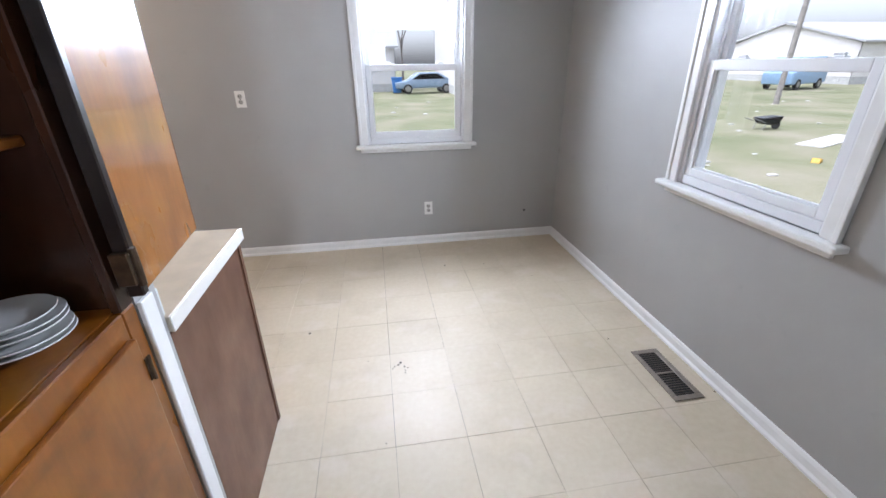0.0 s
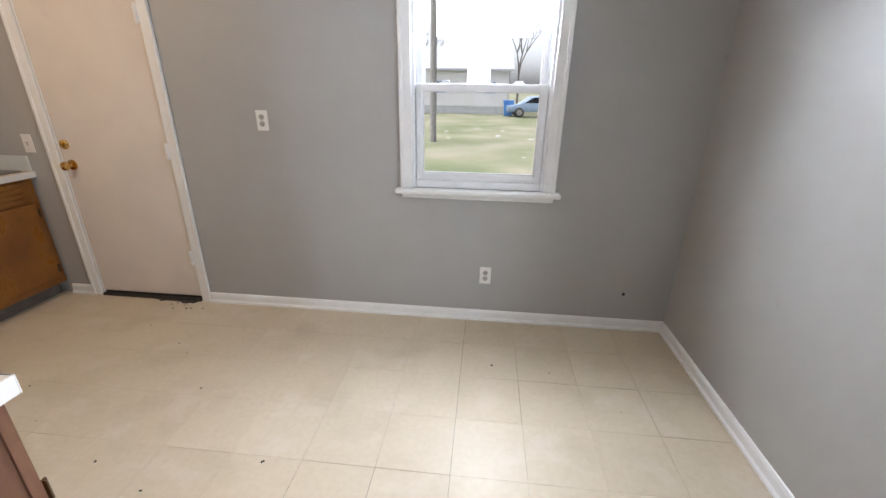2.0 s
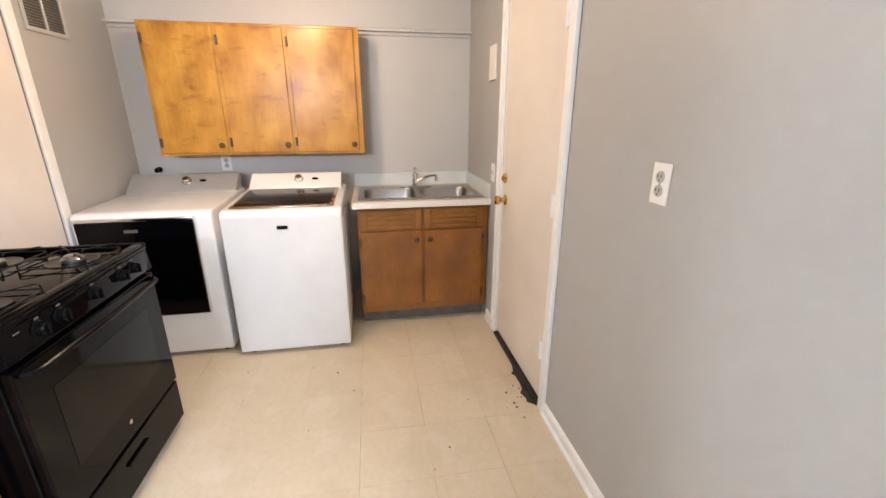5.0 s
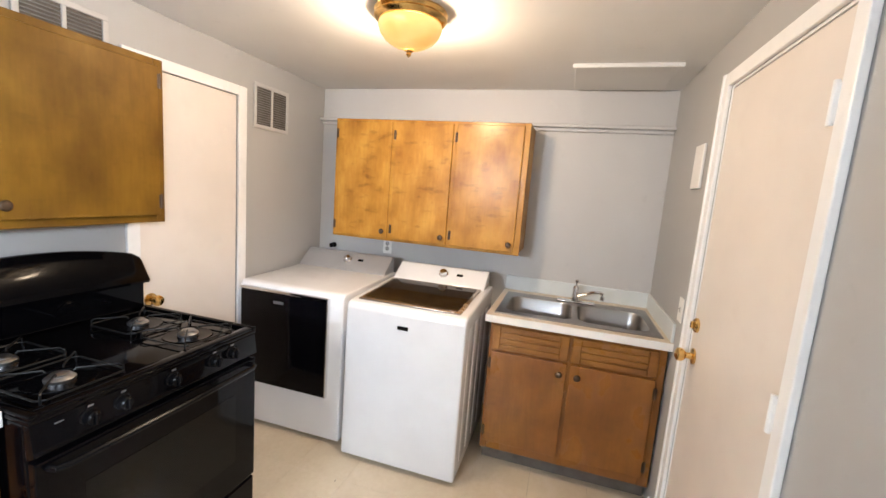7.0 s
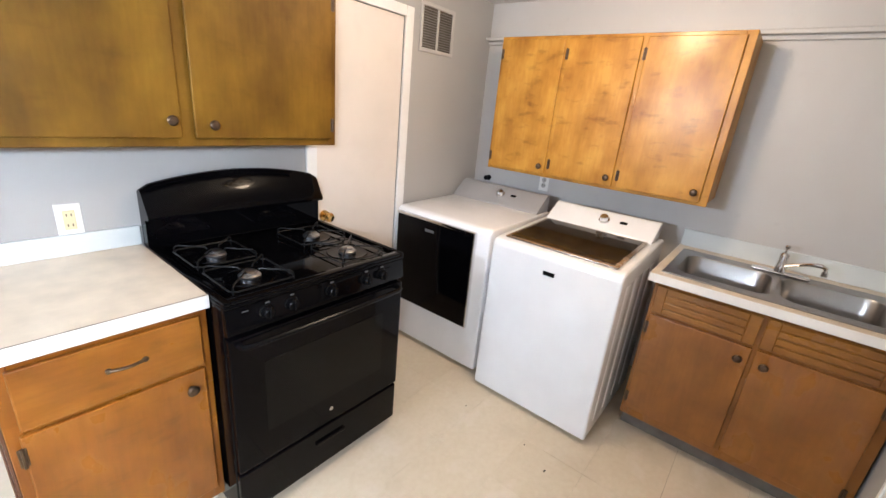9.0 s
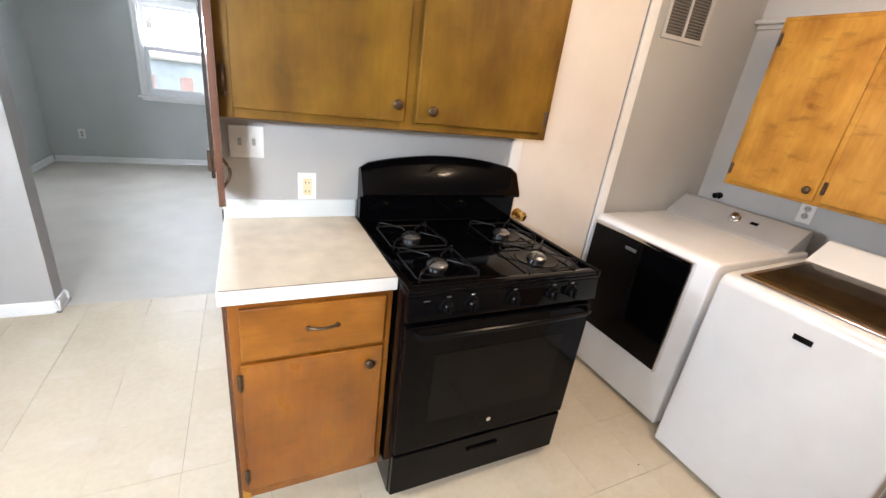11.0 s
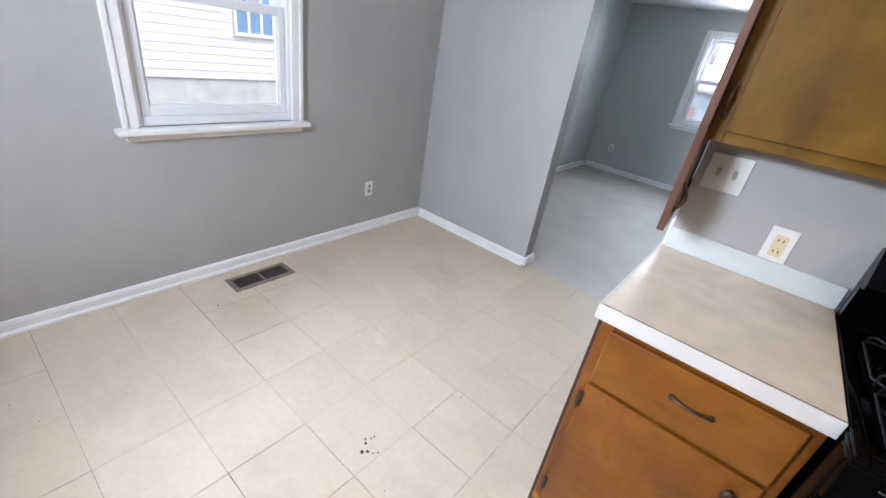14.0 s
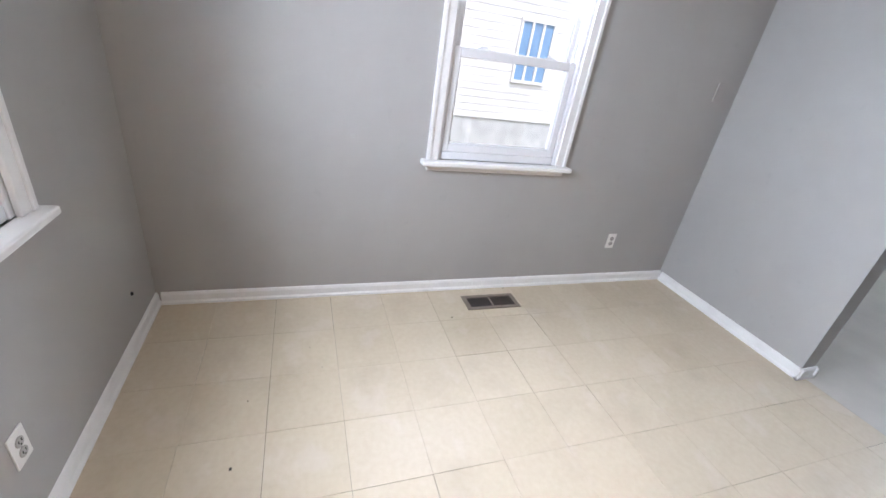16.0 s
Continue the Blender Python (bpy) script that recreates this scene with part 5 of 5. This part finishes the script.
utility_pole((18.8, 17.7, GROUND), 8.0)


def bare_tree(at, height, seed):
    """Trunk and forking limbs in winter, no leaves."""
    rng = random.Random(seed)
    b = Build()

    def limb(p, d, length, r, depth):
        q = p + d * length
        mid = p + d * length * 0.5 + Vector((rng.uniform(-1, 1), rng.uniform(-1, 1), 0)) * length * 0.06
        bm = bmesh.new()
        rings = []
        for c, rr in ((p, r), (mid, r * 0.8), (q, r * 0.6)):
            side = d.cross(Vector((0.3, 1, 0.2))).normalized()
            up = side.cross(d)
            rings.append([bm.verts.new(c + rr * (math.cos(k * math.pi * 2 / 5) * side + math.sin(k * math.pi * 2 / 5) * up)) for k in range(5)])
        for u, v in zip(rings, rings[1:]):
            for k in range(5):
                bm.faces.new((u[k], u[(k + 1) % 5], v[(k + 1) % 5], v[k]))
        b.merge(bm)
        if depth:
            for _ in range(3):
                nd = (d + Vector((rng.uniform(-1, 1), rng.uniform(-1, 1), rng.uniform(-0.2, 0.7))) * 0.7).normalized()
                limb(q, nd, length * rng.uniform(0.6, 0.8), r * 0.6, depth - 1)
    limb(Vector((0, 0, 0)), Vector((0, 0, 1)), height * 0.32, 0.16, 4)
    t = thing("bare_tree", at, "bare grey winter tree behind the lawn", "tree")
    part(t, "trunk_and_limbs", b, BARK)


bare_tree((-6.5, 46.0, GROUND), 9, 3)
bare_tree((3.5, 48.0, GROUND), 10, 5)
bare_tree((30.0, 44.0, GROUND), 9, 8)


def playhouse(at):
    """A small moulded-plastic playhouse on the lawn behind the house."""
    h = thing("playhouse", at, "plastic playhouse, blue walls and red shutters paled by glare, yellow ledge", "playhouse")
    walls = Build()
    for a in ((-0.9, 0.9, 0.52, 0.6), (-0.9, 0.9, -0.6, -0.52), (-0.9, -0.82, -0.52, 0.52), (0.82, 0.9, -0.52, 0.52)):
        walls.box(*a, 0, 1.7, 0.02, 2)
    part(h, "walls", walls, PLAY_BLUE, True)
    part(h, "roof", Build().prism([(-0.72, 1.68), (0, 2.15), (0.72, 1.68), (0.72, 1.75), (0, 2.23), (-0.72, 1.75)], "x", -1.0, 1.0, 0.02, 2), SIDING, label="white ridged roof")
    for x in (-0.55, 0.1):
        part(h, "shutter", Build().box(x, x + 0.22, 0.602, 0.63, 1.0, 1.4, 0.01, 2), PLAY_RED, label="red plastic shutter")
    part(h, "ledge", Build().box(-0.6, 0.5, 0.602, 0.70, 0.82, 0.92, 0.02, 2), YELLOW_PLASTIC, label="yellow plastic ledge")


# Blue and red are both paled to carry the glare of the far window.
PLAY_BLUE = surface("washed_out_blue_plastic", (0.56, 0.65, 0.74), 0.4)
PLAY_RED = surface("washed_out_red_plastic", (0.60, 0.42, 0.40), 0.45)
playhouse((1.0, -8.2, GROUND))

cart = thing("wheelbarrow", (11.7, 11.1, GROUND), "dark wheelbarrow tipped on the lawn", "wheelbarrow", "", "", pose(11.7, 11.1, GROUND) @ Matrix.Scale(0.62, 4))
part(cart, "tray", Build().prism([(-0.55, 0.55), (0.55, 0.62), (0.35, 0.25), (-0.25, 0.25)], "y", -0.32, 0.32, 0.03, 2), KNOB_BLACK)
part(cart, "wheel", Build().lathe([(0.08, -0.05), (0.2, -0.05), (0.2, 0.05), (0.08, 0.05)], (0.55, 0, 0.2), "y", 16), TYRE)
part(cart, "legs", Build().tube([(0.5, 0, 0.2), (-0.2, 0.28, 0.3), (-1.0, 0.3, 0.55)], 0.02).tube([(0.5, 0, 0.2), (-0.2, -0.28, 0.3), (-1.0, -0.3, 0.55)], 0.02).tube([(-0.3, 0.28, 0.3), (-0.4, 0.28, 0.0)], 0.02).tube([(-0.3, -0.28, 0.3), (-0.4, -0.28, 0.0)], 0.02), STEEL)
board = solid("white_board", Build().box(-1.25, 1.25, -0.28, 0.28, 0.0, 0.03, 0.005), SIDING, "white board lying on the lawn", "board")
board.matrix_world = pose(11.5, 9.0, GROUND + 0.001, 0, 0, 23)
tub = solid("green_tub", Build().lathe([(0.22, 0), (0.30, 0.22), (0.28, 0.22), (0.2, 0.02), (0, 0.02)], (0, 0, 0), "z", 20), GREEN_PLASTIC, "green plastic tub lying on the lawn", "tub", smooth=True)
tub.matrix_world = pose(13.1, 9.35, GROUND + 0.001)
toy = solid("yellow_scrap", Build().prism([(-0.13, 0), (0.13, 0), (0.08, 0.07), (-0.06, 0.09)], "y", -0.07, 0.08, 0.012, 2), YELLOW_PLASTIC, "yellow plastic scrap lying on the lawn", "litter")
toy.matrix_world = pose(8.9, 7.05, GROUND + 0.001, 0, 0, 30)


def parked_van(at, turn):
    """A boxy blue van seen far across the lawn."""
    v = thing("parked_van", at, "faded blue van parked beyond the side lawn", "van", "", "", pose(*at, 0, 0, turn))
    part(v, "body", Build().prism([(-2.3, 0.35), (-2.4, 1.1), (-1.7, 1.25), (-1.2, 2.05), (2.3, 2.1), (2.4, 0.4)], "y", -0.95, 0.95, 0.08, 3), VAN_PAINT, True)
    part(v, "side_window", Build().prism([(-1.35, 1.3), (-0.95, 1.85), (0.2, 1.85), (0.2, 1.3)], "y", -0.96, 0.96), BLACK_GLASS)
    for x in (-1.5, 1.5):
        for y in (-0.88, 0.88):
            w = part(v, "wheel", Build().lathe([(0.2, -0.1), (0.34, -0.1), (0.35, 0), (0.34, 0.1), (0.2, 0.1)], (x, y, 0.35), "y", 18), TYRE, True)
            part(w, "rim", Build().lathe([(0.2, -0.105), (0.05, -0.11), (0, -0.11)], (x, y, 0.35), "y", 14), STEEL)


VAN_PAINT = surface("faded_blue_van_paint", (0.24, 0.36, 0.52), 0.4, coat=0.2)
parked_van((29.5, 27.0, GROUND), 20)
tyre = solid("old_tyre", Build().lathe([(0.20, 0.02), (0.32, 0.0), (0.36, 0.10), (0.32, 0.20), (0.20, 0.18), (0.23, 0.10)], (0, 0, 0), "z", 24), TYRE, "old black tyre lying on the lawn", "tyre", smooth=True)
tyre.matrix_world = pose(18.4, 13.4, GROUND + 0.001)
scrap = solid("scrap_sheet", Build().box(-0.5, 0.5, -0.3, 0.3, 0, 0.04, 0.01).box(-0.5, -0.42, -0.3, 0.3, 0.04, 0.32, 0.01), SIDING, "white bent scrap sheet with a raised lip on the lawn", "scrap")
scrap.matrix_world = pose(19.3, 14.0, GROUND + 0.001, 0, 0, 20)
litter = Build()
for _ in range(40):
    x, y, r = random.uniform(6, 22), random.uniform(5, 20), random.uniform(0.03, 0.12)
    litter.box(x, x + r * 1.6, y, y + r, GROUND, GROUND + r * 0.3, 0.005)
for _ in range(24):
    x, y, r = random.uniform(-6, 6), random.uniform(8, 24), random.uniform(0.03, 0.12)
    litter.box(x, x + r * 1.8, y, y + r, GROUND, GROUND + r * 0.3, 0.005)
solid("lawn_litter", litter, SIDING, "pale scraps of litter scattered on the lawn", "litter", "stuff")

# ---- floor tiles, last ----
PITCH_X, PITCH_Y = 0.306, 0.304
GAP = 0.0025
meshes = {}


def tile_mesh(w, h):
    key = (round(w, 3), round(h, 3))
    if key not in meshes:
        b = Build().box(-w / 2, w / 2, -h / 2, h / 2, -0.004, 0.0, 0)
        meshes[key] = b.data("tile", TILE)
    return meshes[key]


for i in range(-13, 6):
    for j in range(-8, 7):
        a, b = max(WEST, 0.435 + i * PITCH_X), min(EAST, 0.435 + (i + 1) * PITCH_X)
        c, d = max(SPLIT - 0.06, 1.930 + j * PITCH_Y), min(NORTH, 1.930 + (j + 1) * PITCH_Y)
        if b - a < 0.008 or d - c < 0.008 or (d < SOUTH - 0.1 and b < -0.4):
            continue
        g = GAP * random.choice((0.45, 0.65, 0.85, 1.0)) * (0.45 if a < -0.8 else 1.0)
        t = new("tile", tile_mesh(b - a - g, d - c - g))
        t.parent = floor
        t.location = ((a + b) / 2 + random.uniform(-1, 1) * 0.0004, (c + d) / 2 + random.uniform(-1, 1) * 0.0004, random.uniform(0.0, 0.0005))
